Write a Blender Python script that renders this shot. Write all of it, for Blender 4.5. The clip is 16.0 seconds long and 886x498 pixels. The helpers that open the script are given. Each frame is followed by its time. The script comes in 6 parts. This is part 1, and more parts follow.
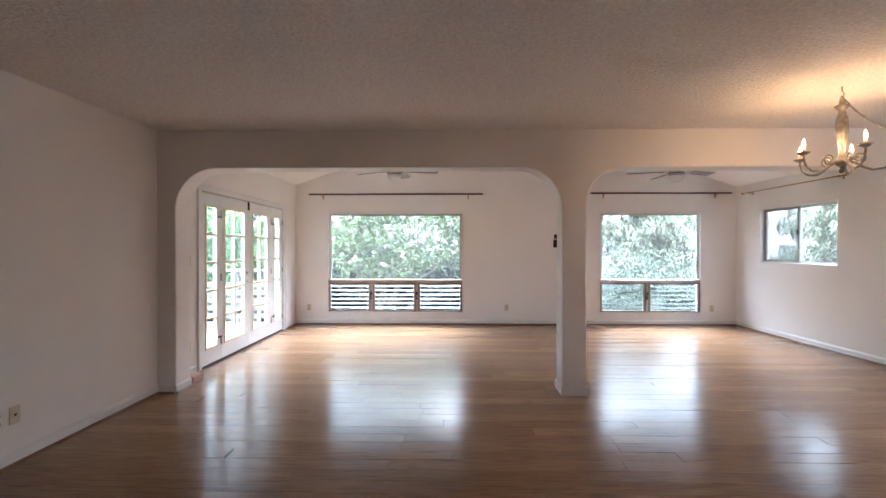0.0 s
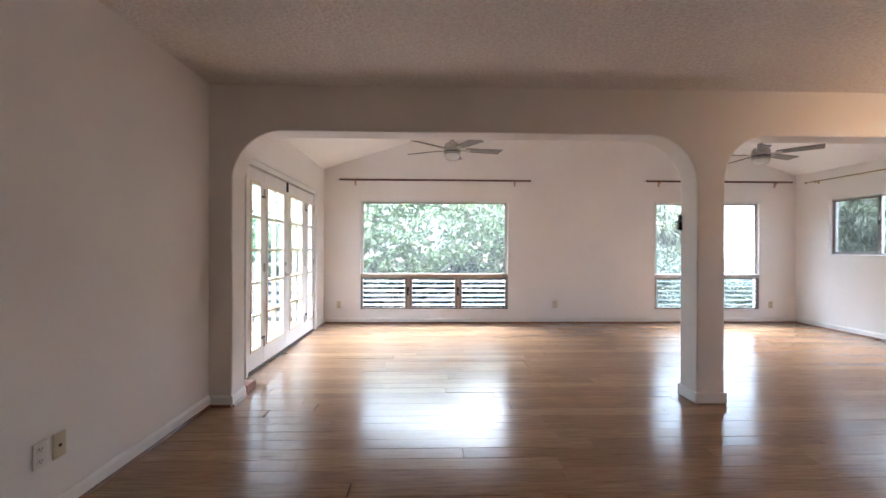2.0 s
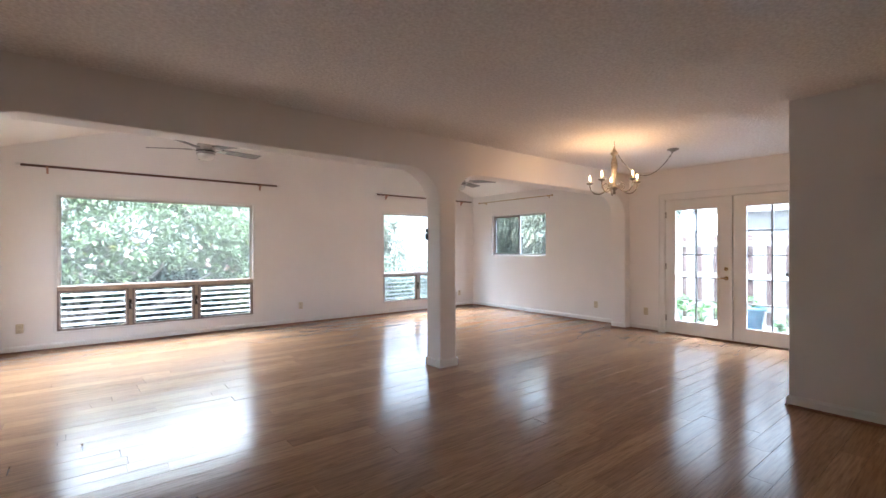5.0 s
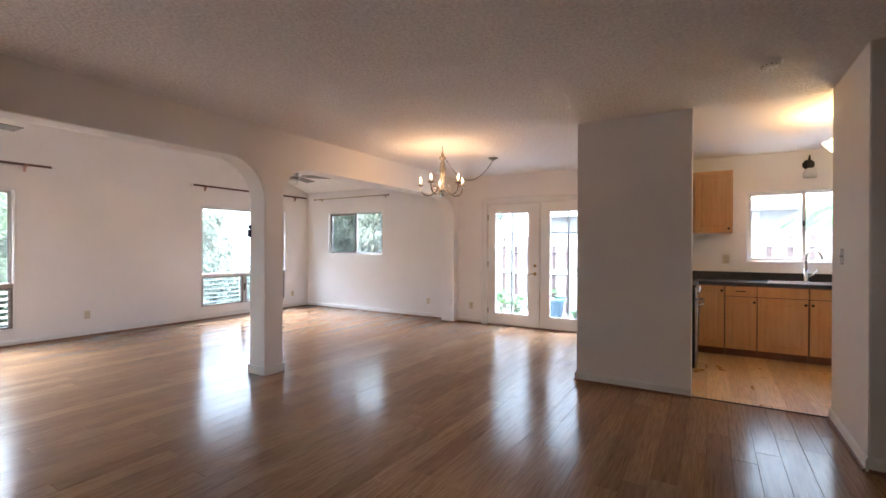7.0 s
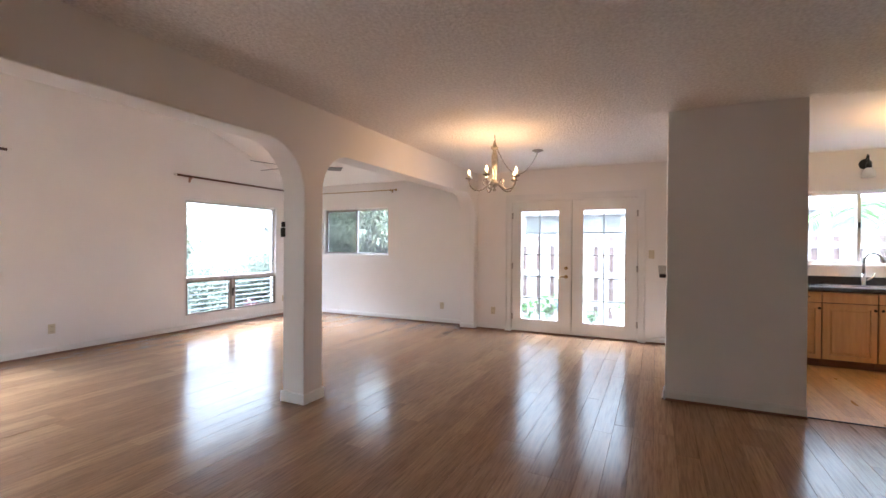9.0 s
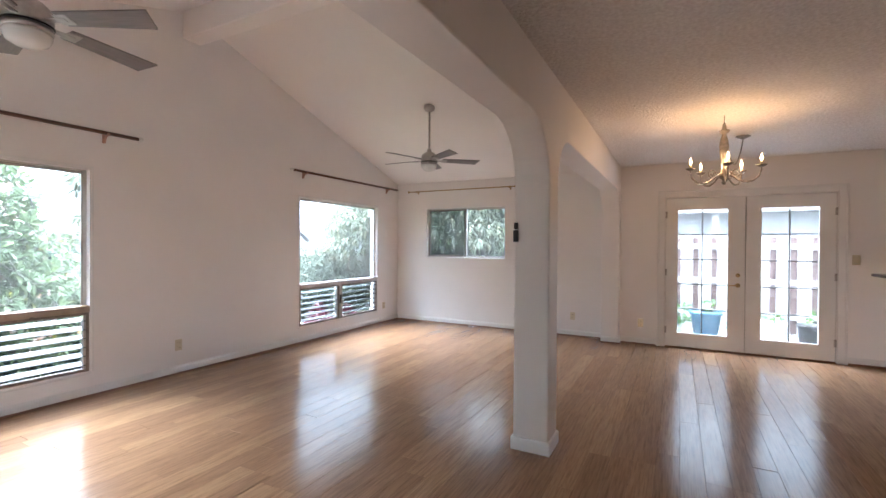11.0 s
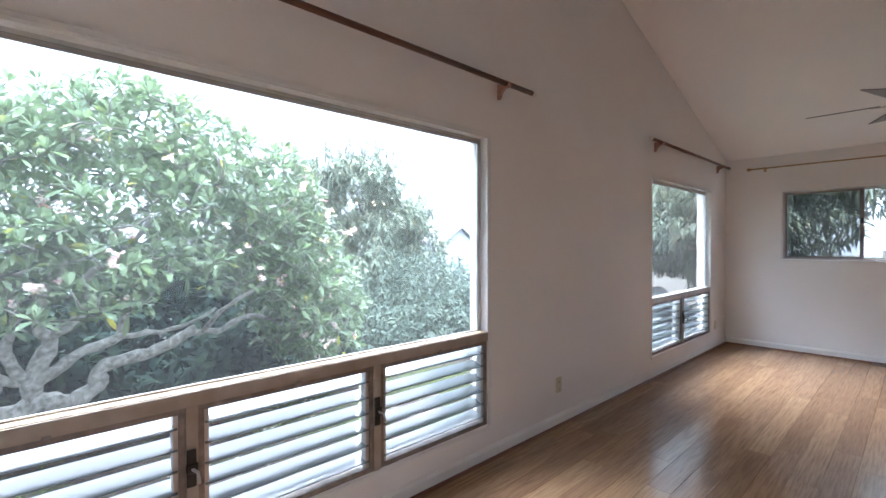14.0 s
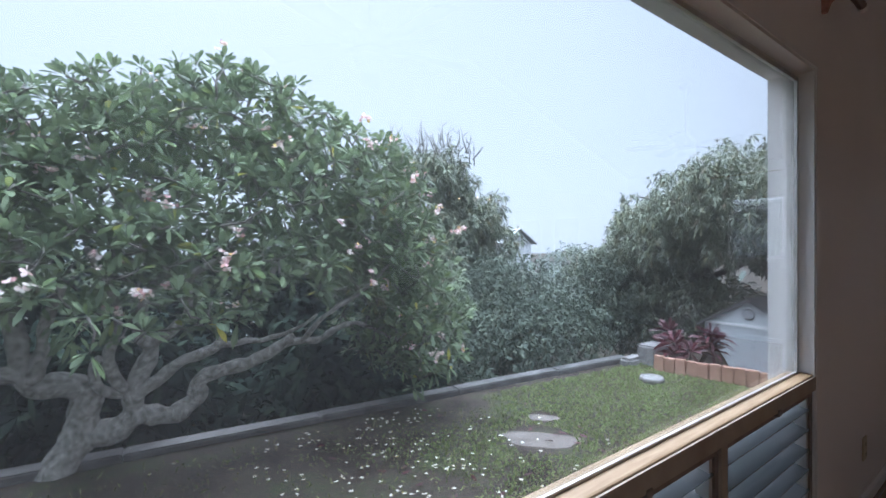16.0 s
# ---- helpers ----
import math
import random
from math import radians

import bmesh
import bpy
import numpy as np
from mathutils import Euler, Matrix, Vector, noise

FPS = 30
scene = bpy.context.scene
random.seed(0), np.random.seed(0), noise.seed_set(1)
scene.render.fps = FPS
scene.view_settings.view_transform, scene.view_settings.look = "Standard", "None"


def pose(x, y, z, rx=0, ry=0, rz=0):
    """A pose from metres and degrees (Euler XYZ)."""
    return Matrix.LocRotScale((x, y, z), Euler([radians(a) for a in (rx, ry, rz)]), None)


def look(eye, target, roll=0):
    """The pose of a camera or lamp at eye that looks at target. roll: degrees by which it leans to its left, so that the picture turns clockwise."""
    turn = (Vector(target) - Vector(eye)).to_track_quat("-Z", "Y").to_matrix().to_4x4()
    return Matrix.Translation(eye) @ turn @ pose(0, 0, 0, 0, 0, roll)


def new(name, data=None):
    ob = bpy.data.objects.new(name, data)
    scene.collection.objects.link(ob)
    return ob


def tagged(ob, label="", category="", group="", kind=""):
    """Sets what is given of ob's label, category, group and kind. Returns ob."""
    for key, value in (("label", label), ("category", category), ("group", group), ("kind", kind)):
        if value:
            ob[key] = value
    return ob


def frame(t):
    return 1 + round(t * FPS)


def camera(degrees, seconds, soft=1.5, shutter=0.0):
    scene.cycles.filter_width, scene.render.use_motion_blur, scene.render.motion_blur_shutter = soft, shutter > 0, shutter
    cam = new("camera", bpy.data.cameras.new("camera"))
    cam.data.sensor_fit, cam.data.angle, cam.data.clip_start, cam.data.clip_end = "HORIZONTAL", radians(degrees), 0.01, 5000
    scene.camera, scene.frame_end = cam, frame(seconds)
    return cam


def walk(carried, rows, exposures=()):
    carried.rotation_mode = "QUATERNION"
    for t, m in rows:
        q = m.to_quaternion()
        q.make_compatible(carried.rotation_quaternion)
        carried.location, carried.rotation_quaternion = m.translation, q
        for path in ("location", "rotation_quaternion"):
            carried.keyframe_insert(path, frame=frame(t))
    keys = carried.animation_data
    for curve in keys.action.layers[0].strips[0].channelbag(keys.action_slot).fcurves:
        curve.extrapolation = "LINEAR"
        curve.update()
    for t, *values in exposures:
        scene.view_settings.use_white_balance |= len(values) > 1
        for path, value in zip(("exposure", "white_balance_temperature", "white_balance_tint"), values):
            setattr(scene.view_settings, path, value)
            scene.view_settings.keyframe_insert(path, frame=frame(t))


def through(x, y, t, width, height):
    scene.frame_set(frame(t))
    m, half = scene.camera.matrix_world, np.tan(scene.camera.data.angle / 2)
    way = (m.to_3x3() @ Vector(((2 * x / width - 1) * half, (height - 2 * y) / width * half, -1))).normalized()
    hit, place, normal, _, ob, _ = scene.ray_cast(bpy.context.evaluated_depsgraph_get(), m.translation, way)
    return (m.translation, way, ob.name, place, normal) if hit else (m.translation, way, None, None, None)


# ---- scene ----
cam = camera(89.6, 16.0)
PATH = [
    (0, (0.09, -0.072, 1.403), (0.054, 1.927, 1.397), -0.0),
    (0.5, (-0.015, 0.206, 1.29), (-0.058, 2.205, 1.287), -0.1),
    (1, (-0.266, 0.381, 1.271), (-0.313, 2.381, 1.274), 0.1),
    (1.5, (-0.638, 0.534, 1.255), (-0.654, 2.534, 1.25), 0.1),
    (2, (-1.011, 0.634, 1.243), (-0.953, 2.633, 1.241), 0.2),
    (2.5, (-1.362, 0.614, 1.25), (-1.174, 2.606, 1.253), 0.2),
    (3, (-1.622, 0.626, 1.295), (-1.246, 2.59, 1.291), 0.1),
    (3.5, (-1.776, 0.551, 1.316), (-1.163, 2.454, 1.314), 0.0),
    (4, (-1.905, 0.449, 1.338), (-1.04, 2.253, 1.331), 0.0),
    (4.5, (-1.881, 0.386, 1.316), (-0.803, 2.071, 1.313), -0.0),
    (5, (-1.882, 0.357, 1.304), (-0.629, 1.916, 1.304), -0.1),
    (5.2, (-1.859, 0.343, 1.332), (-0.547, 1.852, 1.321), -0.1),
    (7.3, (-1.787, 0.303, 1.301), (-0.045, 1.286, 1.293), 0.2),
    (7.5, (-1.788, 0.388, 1.306), (-0.034, 1.347, 1.293), 0.2),
    (8, (-1.732, 0.716, 1.332), (0.049, 1.624, 1.315), 0.3),
    (8.2, (-1.716, 0.863, 1.334), (0.075, 1.752, 1.317), 0.3),
    (10.3, (-1.714, 2.743, 1.377), (0.095, 3.596, 1.365), 0.4),
    (10.5, (-1.709, 2.932, 1.388), (0.091, 3.804, 1.373), 0.4),
    (11, (-1.757, 3.428, 1.378), (0.011, 4.363, 1.362), 0.4),
    (11.5, (-1.803, 3.907, 1.382), (-0.073, 4.909, 1.362), 0.3),
    (12, (-1.828, 4.41, 1.362), (-0.144, 5.489, 1.347), 0.2),
    (12.5, (-1.844, 4.917, 1.381), (-0.226, 6.092, 1.359), 0.3),
    (13, (-1.824, 5.373, 1.37), (-0.282, 6.647, 1.348), 0.2),
    (13.5, (-1.841, 5.818, 1.361), (-0.4, 7.204, 1.34), 0.1),
    (14, (-1.814, 6.236, 1.362), (-0.453, 7.7, 1.343), -0.1),
    (14.5, (-1.8, 6.641, 1.367), (-0.516, 8.174, 1.348), -0.2),
    (15, (-1.895, 6.991, 1.342), (-0.66, 8.564, 1.332), -0.1),
    (15.5, (-1.93, 7.295, 1.337), (-0.728, 8.893, 1.327), -0.2),
    (16, (-1.952, 7.538, 1.333), (-0.769, 9.151, 1.325), -0.2),
]
EXPOSE = [(0.0, 4.76, 5550, 13), (3.0, 4.84, 5550, 13), (4.5, 4.78, 5550, 13), (7.3, 4.98, 5560, 14), (8.5, 4.98, 5570, 14), (10.5, 4.68, 5560, 13), (12.5, 4.46, 5500, 13), (13.5, 4.2, 5480, 13), (14.5, 3.36, 5470, 13), (15.3, 2.5, 5500, 14), (16.0, 2.04, 5530, 17)]
walk(cam, [(t, look(eye, target, roll)) for t, eye, target, roll in PATH], EXPOSE)

# ---- daylight: a rainy, evenly overcast sky ----
world = bpy.data.worlds.new("overcast_sky")
scene.world = world
world.use_nodes = True
wn, wl = world.node_tree.nodes, world.node_tree.links
wn.clear()
sky = wn.new("ShaderNodeTexSky")
sky.sky_type, sky.sun_disc = "NISHITA", False
sky.sun_elevation, sky.sun_rotation = radians(52), radians(9)
sky.air_density, sky.dust_density = 1.0, 3.0
# cloud cover: even and grey low down, brightest overhead
geo = wn.new("ShaderNodeTexCoord")
split = wn.new("ShaderNodeSeparateXYZ")
wl.new(geo.outputs["Generated"], split.inputs[0])
rise = wn.new("ShaderNodeMapRange")
rise.inputs["From Min"].default_value, rise.inputs["From Max"].default_value = 0.48, 1.0
rise.inputs["To Min"].default_value, rise.inputs["To Max"].default_value = 1.0, 7.8
wl.new(split.outputs["Z"], rise.inputs["Value"])
cloud = wn.new("ShaderNodeVectorMath")
cloud.operation = "SCALE"
cloud.inputs[0].default_value = (4.35, 4.85, 5.2)
wl.new(rise.outputs[0], cloud.inputs["Scale"])
grey = wn.new("ShaderNodeMix")
grey.data_type = "RGBA"
grey.inputs[0].default_value = 0.94
wl.new(cloud.outputs[0], grey.inputs[7])
wl.new(sky.outputs[0], grey.inputs[6])
wbg = wn.new("ShaderNodeBackground")
wbg.inputs["Strength"].default_value = 0.1
wout = wn.new("ShaderNodeOutputWorld")
wl.new(grey.outputs[2], wbg.inputs["Color"])
wl.new(wbg.outputs[0], wout.inputs["Surface"])

sun = new("sun", bpy.data.lights.new("sun", "SUN"))
sun.data.energy, sun.data.angle, sun.data.color = 1.5, radians(64), (1.0, 0.97, 0.93)
sun.matrix_world = look((3, 22, 21), (0, 6, 0))


def lamp(name, at, watts, colour, size):
    ob = new(name, bpy.data.lights.new(name, "POINT"))
    ob.data.energy, ob.data.color, ob.data.shadow_soft_size = watts, colour, size
    ob.location = at
    return ob


WARM = (1.0, 0.56, 0.24)
CHAND = Vector((2.815, 3.09, 0.0))
BULBS = [(CHAND.x + 0.27 * math.cos(radians(a)), CHAND.y + 0.27 * math.sin(radians(a))) for a in (38, 110, 182, 254, 326)]
for bx, by in BULBS:
    lamp("candle_bulb_light", (bx, by, 2.125), 0.14, WARM, 0.012)
KLAMP = (3.38, -0.74)
lamp("kitchen_bowl_light", (KLAMP[0], KLAMP[1], 2.26), 0.95, (1.0, 0.66, 0.28), 0.05)

# ---- materials ----


def nodes_of(name):
    m = bpy.data.materials.new(name)
    m.use_nodes = True
    nt = m.node_tree
    return m, nt, nt.nodes["Principled BSDF"]


def set_in(node, **kw):
    for k, v in kw.items():
        node.inputs[k.replace("_", " ")].default_value = v


def ramp(nt, fac, stops):
    r = nt.nodes.new("ShaderNodeValToRGB")
    el = r.color_ramp.elements
    while len(el) < len(stops):
        el.new(0.5)
    for e, (p, c) in zip(el, stops):
        e.position, e.color = p, (*c, 1)
    nt.links.new(fac, r.inputs[0])
    return r.outputs[0]


def noise_tex(nt, vec, scale, detail=3.0, rough=0.5):
    n = nt.nodes.new("ShaderNodeTexNoise")
    set_in(n, Scale=scale, Detail=detail, Roughness=rough)
    if vec is not None:
        nt.links.new(vec, n.inputs["Vector"])
    return n.outputs["Fac"]


def mapped(nt, scale=(1, 1, 1), shift=None):
    tc = nt.nodes.new("ShaderNodeTexCoord")
    mp = nt.nodes.new("ShaderNodeMapping")
    mp.inputs["Scale"].default_value = scale
    nt.links.new(tc.outputs["Object"], mp.inputs["Vector"])
    if shift is not None:
        nt.links.new(shift, mp.inputs["Location"])
    return mp.outputs[0]


def bump(nt, bsdf, height, strength, dist):
    b = nt.nodes.new("ShaderNodeBump")
    set_in(b, Strength=strength, Distance=dist)
    nt.links.new(height, b.inputs["Height"])
    nt.links.new(b.outputs[0], bsdf.inputs["Normal"])


def mix_rgb(nt, fac, a, b, mode="MIX"):
    m = nt.nodes.new("ShaderNodeMix")
    m.data_type, m.blend_type = "RGBA", mode
    for sock, v in ((m.inputs[0], fac), (m.inputs[6], a), (m.inputs[7], b)):
        if isinstance(v, bpy.types.NodeSocket):
            nt.links.new(v, sock)
        else:
            sock.default_value = v if isinstance(v, float) else (*v, 1)
    return m.outputs[2]


def plain(name, c0, c1, scale=6.0, rough=0.5, metal=0.0, bumps=0.15, bscale=60.0, dist=0.002, stretch=(1, 1, 1), spec=0.5):
    """A surface with broad mottling between two near colours and a fine relief."""
    m, nt, b = nodes_of(name)
    v = mapped(nt, stretch)
    nt.links.new(ramp(nt, noise_tex(nt, v, scale, 5), [(0.3, c0), (0.72, c1)]), b.inputs["Base Color"])
    set_in(b, Roughness=rough, Metallic=metal)
    b.inputs["Specular IOR Level"].default_value = spec
    if bumps:
        bump(nt, b, noise_tex(nt, v, bscale, 4), bumps, dist)
    return m


def wood(name, dark, light, rough=0.4, along=(1.2, 14, 14), scale=5.0, seed_by_object=False, bumps=0.12):
    m, nt, b = nodes_of(name)
    shift = None
    if seed_by_object:
        info = nt.nodes.new("ShaderNodeObjectInfo")
        mul = nt.nodes.new("ShaderNodeMath")
        mul.operation = "MULTIPLY"
        mul.inputs[1].default_value = 37.0
        nt.links.new(info.outputs["Random"], mul.inputs[0])
        shift = mul.outputs[0]
    v = mapped(nt, along, shift)
    nt.links.new(ramp(nt, noise_tex(nt, v, scale, 6, 0.6), [(0.28, dark), (0.75, light)]), b.inputs["Base Color"])
    set_in(b, Roughness=rough)
    bump(nt, b, noise_tex(nt, v, scale * 3, 4), bumps, 0.002)
    return m


def floor_planks(name, per_island, tones, rough=0.19):
    """Lacquered boards: tone from board to board, grain along x, a few dulled patches."""
    m, nt, b = nodes_of(name)
    if per_island:
        rnd = nt.nodes.new("ShaderNodeNewGeometry").outputs["Random Per Island"]
    else:
        rnd = nt.nodes.new("ShaderNodeObjectInfo").outputs["Random"]
    mul = nt.nodes.new("ShaderNodeMath")
    mul.operation = "MULTIPLY"
    mul.inputs[1].default_value = 53.0
    nt.links.new(rnd, mul.inputs[0])
    v = mapped(nt, (0.9, 16, 4), mul.outputs[0])
    grain = noise_tex(nt, v, 5.0, 6, 0.62)
    base = ramp(nt, rnd, tones)
    dark = ramp(nt, grain, [(0.3, (0.66, 0.62, 0.58)), (0.5, (0.98, 0.96, 0.94)), (0.68, (1.16, 1.17, 1.14))])
    nt.links.new(mix_rgb(nt, 1.0, base, dark, "MULTIPLY"), b.inputs["Base Color"])
    wide = noise_tex(nt, mapped(nt, (0.7, 1.6, 1), mul.outputs[0]), 2.4, 5, 0.6)
    rr = nt.nodes.new("ShaderNodeMapRange")
    rr.inputs["From Min"].default_value, rr.inputs["From Max"].default_value = 0.3, 0.75
    rr.inputs["To Min"].default_value, rr.inputs["To Max"].default_value = rough - 0.04, rough + 0.06
    nt.links.new(wide, rr.inputs["Value"])
    nt.links.new(rr.outputs[0], b.inputs["Roughness"])
    b.inputs["Specular IOR Level"].default_value = 0.24
    bump(nt, b, noise_tex(nt, mapped(nt, (1.2, 5, 2), mul.outputs[0]), 3.0, 3), 0.14, 0.004)
    return m


def pane_mat(name, tint=(0.69, 0.70, 0.695), veil=0.007, mirror=0.6):
    """Window glass: clear, mirrors by Fresnel, tinted to dim outdoors; a thin scattering veil imitates haze."""
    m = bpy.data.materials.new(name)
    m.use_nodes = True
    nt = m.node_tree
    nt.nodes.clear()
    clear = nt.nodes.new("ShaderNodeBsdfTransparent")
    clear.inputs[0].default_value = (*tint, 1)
    # Scattering veil over the pane: the haze outdoors is put into the glass.
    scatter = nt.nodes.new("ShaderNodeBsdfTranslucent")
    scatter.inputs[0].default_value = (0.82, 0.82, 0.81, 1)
    veiled = nt.nodes.new("ShaderNodeMixShader")
    veil_range = nt.nodes.new("ShaderNodeMapRange")
    veil_range.inputs["From Min"].default_value, veil_range.inputs["From Max"].default_value = 0.3, 0.7
    veil_range.inputs["To Min"].default_value, veil_range.inputs["To Max"].default_value = veil * 0.75, veil * 1.25
    nt.links.new(noise_tex(nt, mapped(nt), 2.2, 4), veil_range.inputs["Value"])
    nt.links.new(veil_range.outputs[0], veiled.inputs[0])
    nt.links.new(clear.outputs[0], veiled.inputs[1])
    nt.links.new(scatter.outputs[0], veiled.inputs[2])
    gloss = nt.nodes.new("ShaderNodeBsdfGlossy")
    gloss.inputs["Roughness"].default_value = 0.01
    facing = nt.nodes.new("ShaderNodeLayerWeight")
    facing.inputs["Blend"].default_value = 0.5
    power = nt.nodes.new("ShaderNodeMath")
    power.operation, power.inputs[1].default_value = "POWER", 4.5
    nt.links.new(facing.outputs["Facing"], power.inputs[0])
    fres = nt.nodes.new("ShaderNodeMath")
    fres.operation, fres.inputs[1].default_value, fres.inputs[2].default_value = "MULTIPLY_ADD", mirror, 0.035
    nt.links.new(power.outputs[0], fres.inputs[0])
    mx = nt.nodes.new("ShaderNodeMixShader")
    nt.links.new(fres.outputs[0], mx.inputs[0])
    nt.links.new(veiled.outputs[0], mx.inputs[1])
    nt.links.new(gloss.outputs[0], mx.inputs[2])
    out = nt.nodes.new("ShaderNodeOutputMaterial")
    nt.links.new(mx.outputs[0], out.inputs[0])
    return m


def frosted_mat(name, colour, through=0.55, rough=0.15, clear=0.0):
    """Obscure glass: scatters light through and keeps a wet gloss."""
    m = bpy.data.materials.new(name)
    m.use_nodes = True
    nt = m.node_tree
    b = nt.nodes["Principled BSDF"]
    set_in(b, Roughness=rough)
    b.inputs["Base Color"].default_value = (*colour, 1)
    tr = nt.nodes.new("ShaderNodeBsdfTranslucent")
    tr.inputs[0].default_value = (*colour, 1)
    mx = nt.nodes.new("ShaderNodeMixShader")
    mx.inputs[0].default_value = through
    nt.links.new(b.outputs[0], mx.inputs[1])
    nt.links.new(tr.outputs[0], mx.inputs[2])
    seen = nt.nodes.new("ShaderNodeMixShader")
    seen.inputs[0].default_value = clear
    nt.links.new(mx.outputs[0], seen.inputs[1])
    nt.links.new(nt.nodes.new("ShaderNodeBsdfTransparent").outputs[0], seen.inputs[2])
    nt.links.new(seen.outputs[0], nt.nodes["Material Output"].inputs[0])
    return m


def leaf_mat(name, tones, rough=0.35, through=0.3, spec=0.35):
    m, nt, b = nodes_of(name)
    b.inputs["Specular IOR Level"].default_value = spec
    rnd = nt.nodes.new("ShaderNodeNewGeometry").outputs["Random Per Island"]
    col = ramp(nt, rnd, tones)
    nt.links.new(col, b.inputs["Base Color"])
    set_in(b, Roughness=rough)
    tr = nt.nodes.new("ShaderNodeBsdfTranslucent")
    nt.links.new(col, tr.inputs[0])
    mx = nt.nodes.new("ShaderNodeMixShader")
    mx.inputs[0].default_value = through
    nt.links.new(b.outputs[0], mx.inputs[1])
    nt.links.new(tr.outputs[0], mx.inputs[2])
    nt.links.new(mx.outputs[0], nt.nodes["Material Output"].inputs[0])
    return m


def glowing(name, colour, strength):
    m, nt, b = nodes_of(name)
    b.inputs["Base Color"].default_value = (*colour, 1)
    b.inputs["Emission Color"].default_value = (*colour, 1)
    b.inputs["Emission Strength"].default_value = strength
    return m


M_WALL = plain("wall_paint", (0.80, 0.765, 0.742), (0.845, 0.81, 0.787), 1.2, 0.55, bumps=0.25, bscale=90, dist=0.0015)
M_WHITE = plain("gloss_white_paint", (0.74, 0.72, 0.70), (0.80, 0.785, 0.77), 3, 0.32, bumps=0.1, bscale=40, dist=0.001)
M_CREAM = plain("aged_cream_paint", (0.70, 0.60, 0.38), (0.78, 0.72, 0.58), 9, 0.4, bumps=0.1, bscale=40, dist=0.001)
M_VAULT = plain("smooth_ceiling_paint", (0.81, 0.765, 0.74), (0.85, 0.81, 0.785), 1.0, 0.6, bumps=0.1, bscale=60, dist=0.001)
M_POPCORN = plain("spray_textured_ceiling", (0.74, 0.70, 0.68), (0.92, 0.89, 0.87), 48, 0.85, bumps=0.9, bscale=44, dist=0.016)
TONES = [(0.0, (0.24, 0.14, 0.078)), (0.3, (0.264, 0.157, 0.089)), (0.65, (0.292, 0.176, 0.099)), (0.92, (0.33, 0.205, 0.114)), (1.0, (0.25, 0.14, 0.074))]
M_PLANK = floor_planks("lacquered_plank", False, TONES)
M_PLANKS = floor_planks("lacquered_planks", True, TONES)
KTONES = [(0.0, (0.42, 0.23, 0.085)), (0.5, (0.5, 0.29, 0.11)), (1.0, (0.58, 0.35, 0.15))]
M_KFLOOR = floor_planks("honey_laminate", True, KTONES, 0.3)
M_SUB = plain("dark_subfloor", (0.03, 0.018, 0.012), (0.05, 0.03, 0.02), 8, 0.8)
M_SHOE = wood("shoe_mould_wood", (0.13, 0.055, 0.03), (0.24, 0.11, 0.06), 0.35)
M_ALU = plain("dull_aluminium", (0.42, 0.40, 0.39), (0.58, 0.57, 0.56), 12, 0.42, 0.6, 0.2, 80, 0.001)
M_FRAME = plain("chalky_window_frame", (0.60, 0.56, 0.52), (0.74, 0.72, 0.69), 14, 0.5, 0.0, 0.25, 60, 0.001)
M_DARKFRAME = plain("weathered_metal_sash", (0.16, 0.13, 0.12), (0.30, 0.26, 0.24), 18, 0.5, 0.5, 0.3, 60, 0.001)
M_RAILWOOD = wood("worn_window_rail", (0.26, 0.17, 0.09), (0.42, 0.31, 0.19), 0.5)
M_BAR = plain("dark_grey_glazing_bar", (0.10, 0.095, 0.09), (0.16, 0.15, 0.14), 10, 0.6)
M_TAN = plain("worn_tan_paint", (0.30, 0.24, 0.19), (0.42, 0.35, 0.285), 9, 0.5)
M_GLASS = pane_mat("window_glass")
# Serves the side window's fly screen and the dimming sheets behind the louvres.
M_SCREEN = bpy.data.materials.new("dark_fly_screen")
M_SCREEN.use_nodes = True
st = M_SCREEN.node_tree
st.nodes.clear()
s_mesh, s_thread, s_mix, s_out = [st.nodes.new(n) for n in ("ShaderNodeBsdfTransparent", "ShaderNodeBsdfDiffuse", "ShaderNodeMixShader", "ShaderNodeOutputMaterial")]
s_thread.inputs[0].default_value = (0.03, 0.03, 0.03, 1)
s_mix.inputs[0].default_value = 0.42
st.links.new(s_mesh.outputs[0], s_mix.inputs[1])
st.links.new(s_thread.outputs[0], s_mix.inputs[2])
st.links.new(s_mix.outputs[0], s_out.inputs[0])
M_LOUVRE = frosted_mat("wet_louvre_glass", (0.19, 0.215, 0.225), 0.32, 0.12, 0.24)
M_BLACK = plain("black_iron", (0.012, 0.011, 0.010), (0.03, 0.027, 0.025), 20, 0.45, 0.4)
M_BRASS = plain("aged_brass", (0.30, 0.20, 0.09), (0.50, 0.36, 0.17), 30, 0.32, 0.9, 0.1)
M_PEWTER = plain("antique_gilt_metal", (0.22, 0.195, 0.165), (0.42, 0.385, 0.34), 35, 0.33, 0.85, 0.25, 120, 0.001)
M_NICKEL = plain("brushed_nickel", (0.38, 0.35, 0.33), (0.52, 0.49, 0.46), 20, 0.3, 0.9, 0.1, 120)
M_STEEL = plain("stainless_steel", (0.50, 0.50, 0.50), (0.62, 0.62, 0.62), 15, 0.22, 1.0, 0.05, 90)
M_BLADE = wood("grey_fan_blade", (0.16, 0.145, 0.145), (0.25, 0.225, 0.22), 0.45)
M_OPAL = frosted_mat("opal_glass", (0.86, 0.85, 0.82), 0.3)
M_RODWOOD = wood("dark_curtain_pole", (0.06, 0.022, 0.014), (0.15, 0.06, 0.035), 0.4)
